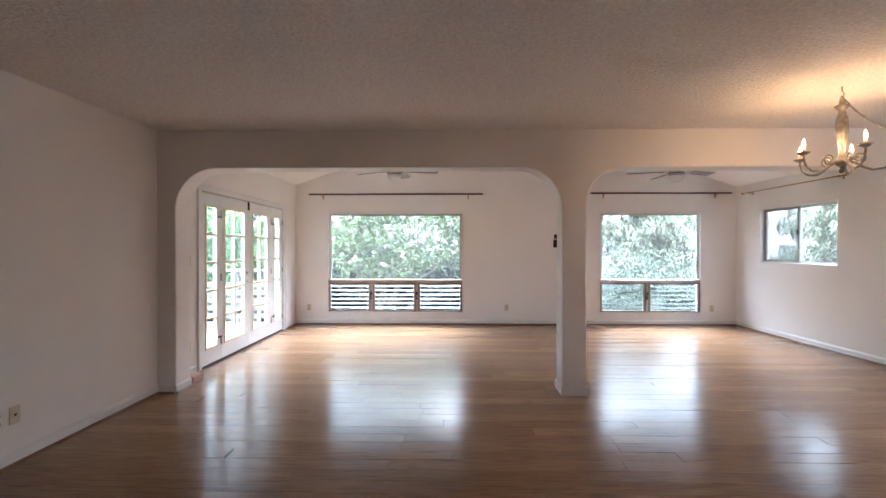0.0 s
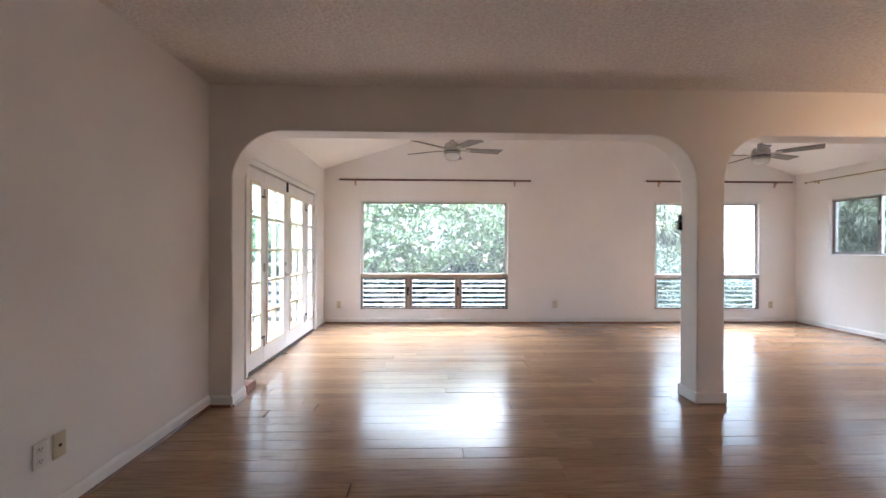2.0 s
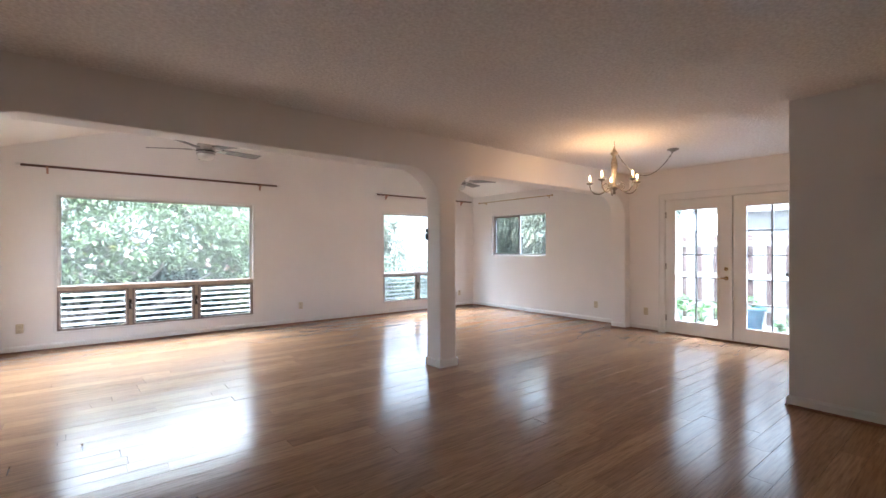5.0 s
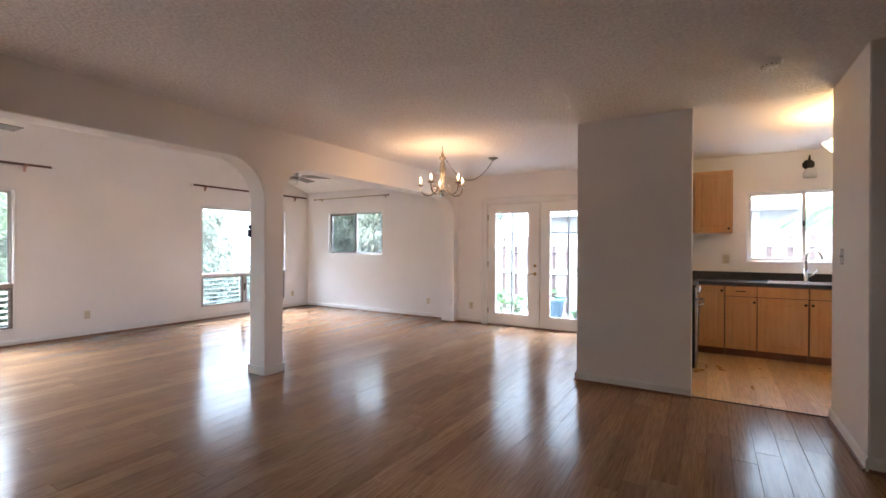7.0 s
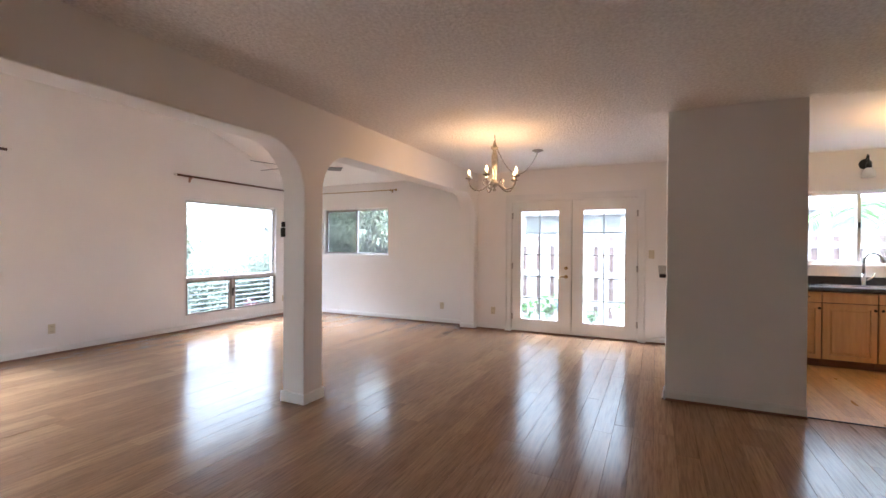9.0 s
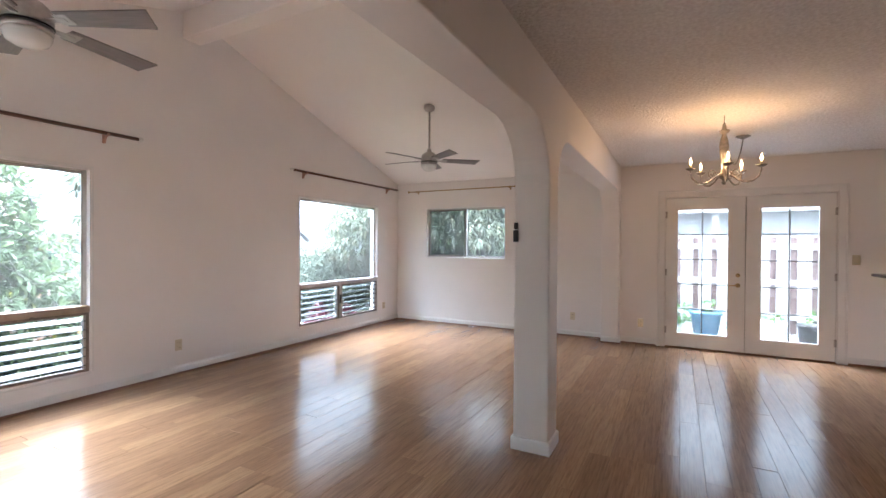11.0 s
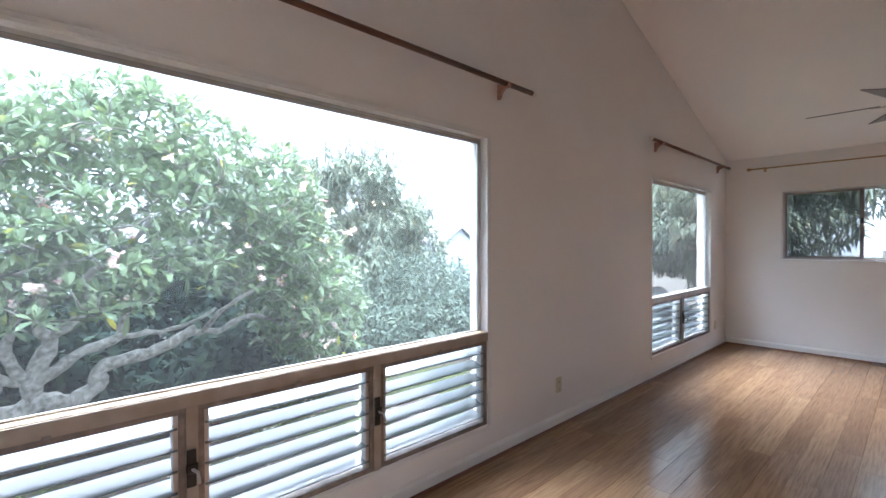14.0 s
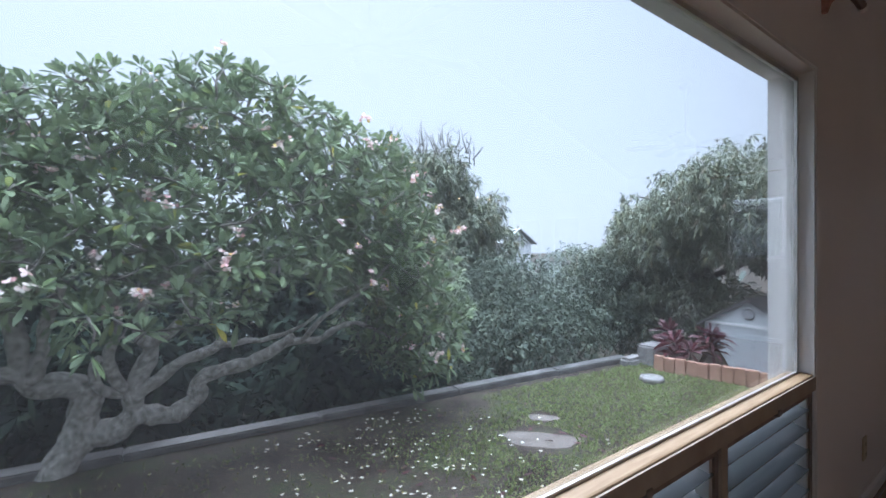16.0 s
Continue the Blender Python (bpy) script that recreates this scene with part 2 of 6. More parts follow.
M_BRACKET = wood("reddish_bracket_wood", (0.36, 0.19, 0.14), (0.52, 0.30, 0.23), 0.5)
M_IVORY = plain("ivory_plastic", (0.56, 0.48, 0.34), (0.62, 0.54, 0.40), 6, 0.35, bumps=0.03)
M_WPLASTIC = plain("white_plastic", (0.72, 0.70, 0.67), (0.78, 0.76, 0.73), 6, 0.35, bumps=0.03)
M_SLOT = plain("dark_slot", (0.02, 0.015, 0.012), (0.04, 0.03, 0.025), 20, 0.6)
M_MAPLE = wood("honey_maple", (0.50, 0.265, 0.11), (0.62, 0.36, 0.165), 0.32, (10, 10, 0.9), 3.0)
M_TOE = wood("toe_kick_wood", (0.14, 0.06, 0.03), (0.22, 0.1, 0.05), 0.5)
M_COUNTER = plain("dark_speckled_counter", (0.018, 0.016, 0.017), (0.085, 0.075, 0.075), 160, 0.22, bumps=0.04)
M_BULB = bpy.data.materials.new("candle_bulb")
M_BULB.use_nodes = True
bt = M_BULB.node_tree
bt.nodes.clear()
b_clear, b_glow, b_sum, b_out = [bt.nodes.new(n) for n in ("ShaderNodeBsdfTransparent", "ShaderNodeEmission", "ShaderNodeAddShader", "ShaderNodeOutputMaterial")]
b_glow.inputs[0].default_value, b_glow.inputs[1].default_value = (1.0, 0.62, 0.26, 1), 0.6
bt.links.new(b_clear.outputs[0], b_sum.inputs[0])
bt.links.new(b_glow.outputs[0], b_sum.inputs[1])
bt.links.new(b_sum.outputs[0], b_out.inputs[0])
M_BOWL = glowing("lit_amber_bowl", (1.0, 0.70, 0.30), 0.17)

M_BARK = plain("grey_frangipani_bark", (0.13, 0.12, 0.105), (0.44, 0.42, 0.385), 16, 0.8, bumps=0.8, bscale=34, dist=0.01)
M_TWIG = plain("grey_brown_twig_bark", (0.075, 0.065, 0.055), (0.17, 0.15, 0.13), 12, 0.8, bumps=0.4, bscale=40, dist=0.004)
M_DARKBARK = plain("dark_wet_bark", (0.03, 0.024, 0.02), (0.08, 0.065, 0.055), 6, 0.8, bumps=0.5, bscale=20, dist=0.01)
M_FRANGI = leaf_mat("frangipani_leaf", [(0.0, (0.11, 0.145, 0.085)), (0.5, (0.165, 0.215, 0.12)), (0.9, (0.23, 0.285, 0.155)), (0.985, (0.215, 0.30, 0.12)), (1.0, (0.46, 0.40, 0.07))], 0.45, 0.35, 0.22)
# Mango leaf tones are greyed and lifted to imitate the rain haze.
M_MANGO = leaf_mat("mango_leaf", [(0.0, (0.145, 0.165, 0.125)), (0.5, (0.205, 0.235, 0.165)), (0.85, (0.25, 0.27, 0.18)), (0.94, (0.25, 0.24, 0.12)), (1.0, (0.19, 0.12, 0.085))], 0.5, 0.25, 0.2)
# Near-black leaves: the deep shade behind the kerb is put into the colour.
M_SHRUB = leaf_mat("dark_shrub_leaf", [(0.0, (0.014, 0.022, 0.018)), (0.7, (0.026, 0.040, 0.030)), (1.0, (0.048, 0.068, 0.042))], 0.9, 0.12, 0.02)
# Slope leaves made paler than the undergrowth, with haze in their colour.
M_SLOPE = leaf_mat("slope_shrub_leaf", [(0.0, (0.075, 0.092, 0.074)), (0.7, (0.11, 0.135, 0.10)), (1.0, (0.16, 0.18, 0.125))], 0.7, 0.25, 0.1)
# Far leaves painted pale grey-green: distance haze is part of this colour.
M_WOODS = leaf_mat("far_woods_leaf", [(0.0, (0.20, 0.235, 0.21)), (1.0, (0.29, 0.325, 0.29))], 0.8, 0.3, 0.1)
M_HERB = leaf_mat("bright_herb_leaf", [(0.0, (0.045, 0.10, 0.035)), (0.7, (0.085, 0.17, 0.05)), (1.0, (0.17, 0.24, 0.07))], 0.5)
M_TI = leaf_mat("red_ti_leaf", [(0.0, (0.05, 0.012, 0.018)), (0.6, (0.11, 0.025, 0.035)), (1.0, (0.04, 0.03, 0.025))], 0.35)
M_PETAL = leaf_mat("blossom_petal", [(0.0, (0.85, 0.80, 0.72)), (0.55, (0.85, 0.66, 0.62)), (0.9, (0.75, 0.42, 0.42)), (1.0, (0.85, 0.62, 0.18))], 0.5, 0.4)
M_FALLEN = leaf_mat("fallen_petal", [(0.0, (0.55, 0.48, 0.36)), (0.35, (0.68, 0.64, 0.53)), (0.85, (0.76, 0.73, 0.64)), (1.0, (0.55, 0.43, 0.12))], 0.5)
M_GRASS = leaf_mat("wet_grass", [(0.0, (0.115, 0.15, 0.05)), (0.6, (0.17, 0.215, 0.07)), (1.0, (0.26, 0.285, 0.11))], 0.55, 0.35, 0.2)
M_KERB = plain("wet_concrete", (0.05, 0.047, 0.045), (0.13, 0.125, 0.12), 4, 0.3, bumps=0.4, bscale=25, dist=0.006)
M_EDGING = plain("terracotta_edging", (0.30, 0.16, 0.11), (0.42, 0.25, 0.18), 6, 0.6, bumps=0.4, bscale=30, dist=0.005)
M_STONE = plain("wet_grey_stone", (0.12, 0.115, 0.11), (0.26, 0.25, 0.24), 8, 0.45, bumps=0.6, bscale=18, dist=0.01)
M_SHED = plain("grey_white_shed_boards", (0.42, 0.43, 0.44), (0.52, 0.53, 0.54), 5, 0.5, bumps=0.1)
M_SHEDROOF = plain("dark_shed_roof", (0.05, 0.045, 0.045), (0.10, 0.09, 0.09), 9, 0.6, bumps=0.3)
M_FENCE = plain("white_fence_paint", (0.31, 0.295, 0.285), (0.39, 0.37, 0.36), 5, 0.5, bumps=0.15)
M_FENCEBACK = plain("brown_fence_boards", (0.10, 0.06, 0.05), (0.16, 0.10, 0.085), 5, 0.6, bumps=0.2)
M_PATIO = plain("wet_patio_slab", (0.10, 0.097, 0.092), (0.19, 0.185, 0.18), 3, 0.25, bumps=0.2, bscale=30)
M_BLUEPOT = plain("blue_glazed_pot", (0.03, 0.085, 0.14), (0.06, 0.14, 0.20), 8, 0.2, bumps=0.1)
M_GREYHOUSE = plain("grey_house_wall", (0.52, 0.53, 0.54), (0.62, 0.63, 0.64), 2, 0.7, bumps=0.1)
M_PALEROOF = plain("pale_metal_roof", (0.34, 0.35, 0.36), (0.42, 0.43, 0.44), 2, 0.5, bumps=0.1)
M_DECK = wood("grey_deck_board", (0.14, 0.12, 0.11), (0.25, 0.23, 0.21), 0.5)
M_WATER = plain("muddy_puddle", (0.13, 0.11, 0.092), (0.165, 0.14, 0.12), 3, 0.12, bumps=0.02, bscale=60, dist=0.001, spec=0.18)
M_SOIL, snt, sb = nodes_of("wet_soil_and_turf")
sv = mapped(snt)
turf = ramp(snt, noise_tex(snt, sv, 0.9, 8, 0.72), [(0.40, (0.030, 0.022, 0.018)), (0.52, (0.062, 0.048, 0.039)), (0.66, (0.06, 0.075, 0.032))])
fine = ramp(snt, noise_tex(snt, sv, 22, 6, 0.7), [(0.3, (0.55, 0.55, 0.55)), (0.75, (1.25, 1.25, 1.25))])
snt.links.new(mix_rgb(snt, 1.0, turf, fine, "MULTIPLY"), sb.inputs["Base Color"])
set_in(sb, Roughness=0.75)
sb.inputs["Specular IOR Level"].default_value = 0.1
bump(snt, sb, noise_tex(snt, sv, 14, 6, 0.7), 0.6, 0.03)

# ---- mesh helpers ----


def v_box(bm, x0, x1, y0, y1, z0, z1, bevel=0.0, seg=1):
    made = bmesh.ops.create_cube(bm, size=1.0)["verts"]
    for v in made:
        v.co = Vector((x0 + (v.co.x + 0.5) * (x1 - x0), y0 + (v.co.y + 0.5) * (y1 - y0), z0 + (v.co.z + 0.5) * (z1 - z0)))
    if bevel:
        edges = list({e for v in made for e in v.link_edges})
        bmesh.ops.bevel(bm, geom=edges, offset=bevel, segments=seg, affect="EDGES", clamp_overlap=True)
    return bm


def box(x0, x1, y0, y1, z0, z1, bevel=0.0, seg=1):
    return v_box(bmesh.new(), x0, x1, y0, y1, z0, z1, bevel, seg)


def boxes(*rows, bevel=0.0):
    bm = bmesh.new()
    for r in rows:
        v_box(bm, *r, bevel=bevel)
    return bm


def v_tube(bm, pts, radii, seg=8, cap=True):
    pts = [Vector(p) for p in pts]
    if not isinstance(radii, (list, tuple)):
        radii = [radii] * len(pts)
    radii = [float(q) for q in radii]
    rings, side = [], None
    for i, p in enumerate(pts):
        d = (pts[min(i + 1, len(pts) - 1)] - pts[max(i - 1, 0)]).normalized()
        if side is None:
            side = d.orthogonal().normalized()
        side = (side - d * side.dot(d))
        side = side.normalized() if side.length > 1e-6 else d.orthogonal().normalized()
        up = d.cross(side)
        rings.append([bm.verts.new(p + radii[i] * (math.cos(2 * math.pi * k / seg) * side + math.sin(2 * math.pi * k / seg) * up)) for k in range(seg)])
    for a, b in zip(rings, rings[1:]):
        for k in range(seg):
            f = bm.faces.new((a[k], a[(k + 1) % seg], b[(k + 1) % seg], b[k]))
            f.smooth = True
    if cap:
        bm.faces.new(rings[0][::-1])
        bm.faces.new(rings[-1])
    return bm


def tube(pts, radii, seg=8):
    return v_tube(bmesh.new(), pts, radii, seg)


def v_lathe(bm, profile, seg=20, at=(0, 0, 0)):
    """Turns (radius, height) pairs about the z axis."""
    at, rings = Vector(at), []
    for r, z in profile:
        if r < 1e-5:
            rings.append([bm.verts.new(at + Vector((0, 0, z)))])
        else:
            rings.append([bm.verts.new(at + Vector((r * math.cos(2 * math.pi * k / seg), r * math.sin(2 * math.pi * k / seg), z))) for k in range(seg)])
    for a, b in zip(rings, rings[1:]):
        for k in range(seg):
            k2 = (k + 1) % seg
            vs = [a[k % len(a)], a[k2 % len(a)], b[k2 % len(b)], b[k % len(b)]]
            vs = list(dict.fromkeys(vs))
            if len(vs) > 2:
                bm.faces.new(vs).smooth = True
    return bm


def lathe(profile, seg=20, at=(0, 0, 0)):
    return v_lathe(bmesh.new(), profile, seg, at)


def v_prism(bm, outline, lo, hi, axis="y"):
    """Extrudes a closed outline of (u, z) pairs between lo and hi along an axis (x or y)."""
    def at(u, z, d):
        return (u, d, z) if axis == "y" else (d, u, z)
    a = [bm.verts.new(at(u, z, lo)) for u, z in outline]
    b = [bm.verts.new(at(u, z, hi)) for u, z in outline]
    n = len(outline)
    bm.faces.new(a)
    bm.faces.new(b[::-1])
    for k in range(n):
        bm.faces.new((a[k], b[k], b[(k + 1) % n], a[(k + 1) % n]))
    bmesh.ops.recalc_face_normals(bm, faces=bm.faces[:])
    return bm


def v_panel(bm, u0, u1, z0, z1, d0, d1, holes=()):
    """A slab of wall in the (u, d, z) frame with rectangular holes (ua, ub, za, zb) right through it."""
    us = sorted({u0, u1, *[h[0] for h in holes], *[h[1] for h in holes]})
    zs = sorted({z0, z1, *[h[2] for h in holes], *[h[3] for h in holes]})

    def solid(i, j):
        if not (0 <= i < len(us) - 1 and 0 <= j < len(zs) - 1):
            return False
        cu, cz = (us[i] + us[i + 1]) / 2, (zs[j] + zs[j + 1]) / 2
        return not any(h[0] < cu < h[1] and h[2] < cz < h[3] for h in holes)
    grid = {}

    def vert(i, j, d):
        if (i, j, d) not in grid:
            grid[i, j, d] = bm.verts.new((us[i], d, zs[j]))
        return grid[i, j, d]
    for i in range(len(us) - 1):
        for j in range(len(zs) - 1):
            if not solid(i, j):
                continue
            bm.faces.new([vert(i, j, d0), vert(i + 1, j, d0), vert(i + 1, j + 1, d0), vert(i, j + 1, d0)])
            bm.faces.new([vert(i, j, d1), vert(i, j + 1, d1), vert(i + 1, j + 1, d1), vert(i + 1, j, d1)])
            for di, dj, a, b in ((-1, 0, (0, 0), (0, 1)), (1, 0, (1, 1), (1, 0)), (0, -1, (1, 0), (0, 0)), (0, 1, (0, 1), (1, 1))):
                if not solid(i + di, j + dj):
                    p, q = (i + a[0], j + a[1]), (i + b[0], j + b[1])
                    bm.faces.new([vert(*p, d0), vert(*q, d0), vert(*q, d1), vert(*p, d1)])
    bmesh.ops.recalc_face_normals(bm, faces=bm.faces[:])
    return bm


def part(name, bm, material, parent=None, label="", kind=""):
    me = bpy.data.meshes.new(name)
    bm.to_mesh(me)
    bm.free()
    me.materials.append(material)
    ob = new(name, me)
    if parent is not None:
        ob.parent = parent
    return tagged(ob, label, kind=kind)


def root(name, at, label, category, group="", kind="", turn=0.0):
    ob = new(name)
    ob.empty_display_size = 0.1
    ob.matrix_world = pose(*at, 0, 0, turn)
    return tagged(ob, label, category, group, kind)


def soft_edges(ob, width=0.01, segments=2):
    mod = ob.modifiers.new("soft_edges", "BEVEL")
    mod.width, mod.segments, mod.limit_method, mod.angle_limit = width, segments, "ANGLE", radians(40)
    return ob


NORTH, EAST, WEST, SOUTH = 0.0, -90.0, 90.0, 180.0  # turns for things on a wall: local y points into the wall

# ---- the shell of the house ----
XW, XWF, XE, XD, YN = -2.775, -2.74, 5.25, 5.145, 8.10
YB0, YB1, CEIL, SOUTHY = 4.175, 4.415, 2.525, -2.7
RIDGE_X, RIDGE_Z, EAVE_W, EAVE_E = 1.24, 3.863, 2.555, 2.505
WALL_T = 0.16


def structure(name, bm, mat, label, category="wall"):
    return tagged(part(name, bm, mat), label, category, kind="structure")


# north wall with its two picture windows and the gable above
bm = v_panel(bmesh.new(), XW - WALL_T, XE + WALL_T, -0.3, 2.40, YN, YN + WALL_T, [(-2.18, 0.31, 0.217, 2.045), (2.79, 4.625, 0.217, 2.045)])
v_prism(bm, [(XW - WALL_T, 2.40), (XE + WALL_T, 2.40), (XE + WALL_T, EAVE_E), (RIDGE_X, RIDGE_Z + 0.03), (XW - WALL_T, EAVE_W)], YN, YN + WALL_T)
structure("wall_north", bm, M_WALL, "cream painted gable wall with two picture windows")


def turned(bm, turn, at):
    bmesh.ops.transform(bm, matrix=pose(*at, 0, 0, turn), verts=bm.verts[:])
    return bm


# east walls: living room, dining side, kitchen (u runs south, so u = -y)
bm = turned(v_panel(bmesh.new(), -YN, -4.30, -0.3, 2.62, 0, WALL_T, [(-7.475, -5.965, 1.155, 2.045)]), EAST, (XE, 0, 0))
structure("wall_east_living", bm, M_WALL, "white painted end wall with a high slider window")
bm = turned(v_panel(bmesh.new(), -4.30, -1.09, -0.3, 2.62, 0, WALL_T + 0.105, [(-3.595, -1.755, 0.0, 2.05)]), EAST, (XD, 0, 0))
structure("wall_east_dining", bm, M_WALL, "cream painted wall round the garden doors")
bm = turned(v_panel(bmesh.new(), -1.09, 2.7, -0.3, 2.62, 0, WALL_T, [(0.08, 1.275, 1.13, 2.045)]), EAST, (XE, 0, 0))
structure("wall_east_kitchen", bm, M_WALL, "warm white kitchen wall with a window")
# west walls
bm = turned(v_panel(bmesh.new(), YB1, YN, -0.3, 2.62, 0, WALL_T, [(4.985, 7.455, 0.0, 2.06)]), WEST, (XW, 0, 0))
structure("wall_west_living", bm, M_WALL, "white painted wall round the glazed folding doors")
structure("wall_west_front", box(XWF - 0.2, XWF, SOUTHY, YB1, -0.3, 2.62), M_WALL, "plain grey-white painted wall")
structure("wall_south", box(XWF, 1.737, SOUTHY - 0.15, SOUTHY, -0.3, 2.62), M_WALL, "plain painted wall")
structure("wall_hall", box(1.737, 2.68, SOUTHY - 0.15, -0.485, -0.3, 2.62, 0.006, 2), M_WALL, "painted wall block beside the kitchen opening")
structure("wall_south_kitchen", box(2.68, XE + WALL_T, SOUTHY - 0.15, SOUTHY, -0.3, 2.62), M_WALL, "plain kitchen wall")
soft_edges(structure("wall_stub", box(2.668, 2.79, 0.452, 1.445, 0.0, CEIL + 0.02), M_WALL, "freestanding end wall of the kitchen"), 0.008)
bm = v_panel(bmesh.new(), 2.79, XD, 0.0, CEIL + 0.02, 1.09, 1.21, [(2.79, XD, 1.06, 1.50)])
structure("wall_partition", bm, M_WALL, "half wall and soffit with a serving hatch to the kitchen")

# the wall with the two round-cornered openings


def corner(cx, cz, r, a0, a1, n=14):
    return [(cx + r * math.cos(radians(a0 + (a1 - a0) * k / n)), cz + r * math.sin(radians(a0 + (a1 - a0) * k / n))) for k in range(n + 1)]


ARCH_TOP, R1, R2 = 2.165, 0.40, 0.36
outline = [(XW - 0.1, 0.0), (-2.56, 0.0)]
outline += corner(-2.56 + R1, ARCH_TOP - R1, R1, 180, 90) + corner(1.145 - R1, ARCH_TOP - R1, R1, 90, 0)
outline += [(1.145, 0.0), (1.373, 0.0)]
outline += corner(1.373 + R2, ARCH_TOP - R2, R2, 180, 90) + corner(5.0 - R2, ARCH_TOP - R2, R2, 90, 0)
outline += [(5.0, 0.0), (XE + 0.1, 0.0), (XE + 0.1, EAVE_E + 0.03), (RIDGE_X, RIDGE_Z + 0.05), (XW - 0.1, EAVE_W + 0.03)]
arch = structure("wall_arches", v_prism(bmesh.new(), outline, YB0, YB1), M_WALL, "plastered dividing wall with two round-cornered openings and a square pillar")
soft_edges(arch, 0.012, 3)

# ceilings
bm = box(XWF - 0.2, 2.73, SOUTHY - 0.15, YB0 + 0.02, CEIL, CEIL + 0.12)
v_box(bm, 2.73, XD + 0.2, 1.15, YB0 + 0.02, CEIL, CEIL + 0.12)
structure("ceiling_front", bm, M_POPCORN, "low sprayed-texture ceiling, grey-white", "ceiling")
structure("ceiling_kitchen", box(2.73, XE + WALL_T, SOUTHY - 0.15, 1.15, CEIL, CEIL + 0.12), M_VAULT, "smooth kitchen ceiling", "ceiling")
y0, y1 = YB1 - 0.02, YN + WALL_T + 0.12
xo, zo = XW - WALL_T - 0.12, EAVE_W - (WALL_T + 0.12) * (RIDGE_Z - EAVE_W) / (RIDGE_X - XW)
xr, zr = XE + WALL_T + 0.12, EAVE_E - (WALL_T + 0.12) * (RIDGE_Z - EAVE_E) / (XE - RIDGE_X)
bm = v_prism(bmesh.new(), [(xo, zo), (RIDGE_X, RIDGE_Z), (xr, zr), (xr, zr + 0.14), (RIDGE_X, RIDGE_Z + 0.15), (xo, zo + 0.14)], y0, y1)
structure("ceiling_vault", bm, M_VAULT, "white vaulted ceiling rising to a ridge beam", "ceiling")
soft_edges(structure("ridge_beam", box(1.14, 1.34, YB1, YN, 3.55, 3.90), M_VAULT, "white painted ridge beam", "beam"), 0.012)

# floors
FX0, FX1 = XW + 0.02, XE - 0.02
structure("subfloor", box(XW - 0.02, XE + 0.02, SOUTHY, YN, -0.30, -0.0125), M_SUB, "dark bed under the boards", "floor")

# baseboards with a small brown shoe mould

def baseboard(u0, u1, at, turn, h=0.088):
    """A run along a wall; u runs along the wall, the room lies on the negative y side."""
    r = tagged(root("baseboard", at, "white painted baseboard with a brown shoe mould", "baseboard", kind="structure", turn=turn), kind="structure")
    bm = v_prism(bmesh.new(), [(-0.014, 0.004), (-0.014, h - 0.02), (-0.008, h - 0.008), (-0.005, h), (0.0, h), (0.0, 0.004)], u0, u1, axis="x")
    part("board", bm, M_WHITE, r)
    bm = v_prism(bmesh.new(), [(-0.027, 0.001), (-0.027, 0.009), (-0.022, 0.016), (-0.0145, 0.019), (-0.0145, 0.001)], u0, u1, axis="x")
    part("shoe_mould", bm, M_SHOE, r, "brown wooden shoe mould")
    return r


baseboard(XW, XE, (0, YN, 0), NORTH)
baseboard(-YN + 0.03, -YB1, (XE, 0, 0), EAST)
baseboard(-YB0, -3.70, (XD, 0, 0), EAST)
baseboard(-1.65, -1.21, (XD, 0, 0), EAST)
baseboard(7.56, YN - 0.03, (XW, 0, 0), WEST)
baseboard(YB1, 4.88, (XW, 0, 0), WEST)
baseboard(SOUTHY, YB0, (XWF, 0, 0), WEST)
baseboard(XWF + 0.03, -2.56, (0, YB0, 0), NORTH)
baseboard(YB0 - 0.014, YB1, (-2.56, 0, 0), WEST)
baseboard(5.0 - 0.014, XD - 0.03, (0, YB0, 0), NORTH)
baseboard(-YB1, -YB0 + 0.014, (5.0, 0, 0), EAST)
baseboard(0.03 - XD, -2.79, (0, 1.21, 0), SOUTH)
baseboard(-1.445, -0.452, (2.668, 0, 0), EAST)
baseboard(-2.80, -2.654, (0, 1.445, 0), SOUTH)
baseboard(-2.68, -1.723, (0, -0.485, 0), SOUTH)
baseboard(0.485, -SOUTHY, (1.737, 0, 0), EAST)
# skirt of the square pillar
r = root("pillar_base", (0, 0, 0), "white skirting round the pillar foot", "baseboard", kind="structure")
part("board", v_panel(bmesh.new(), 1.131, 1.387, 0.0, 0.088, YB0 - 0.014, YB1 + 0.014), M_WHITE, r)
soft_edges(r.children[0], 0.006)

# ---- windows ----


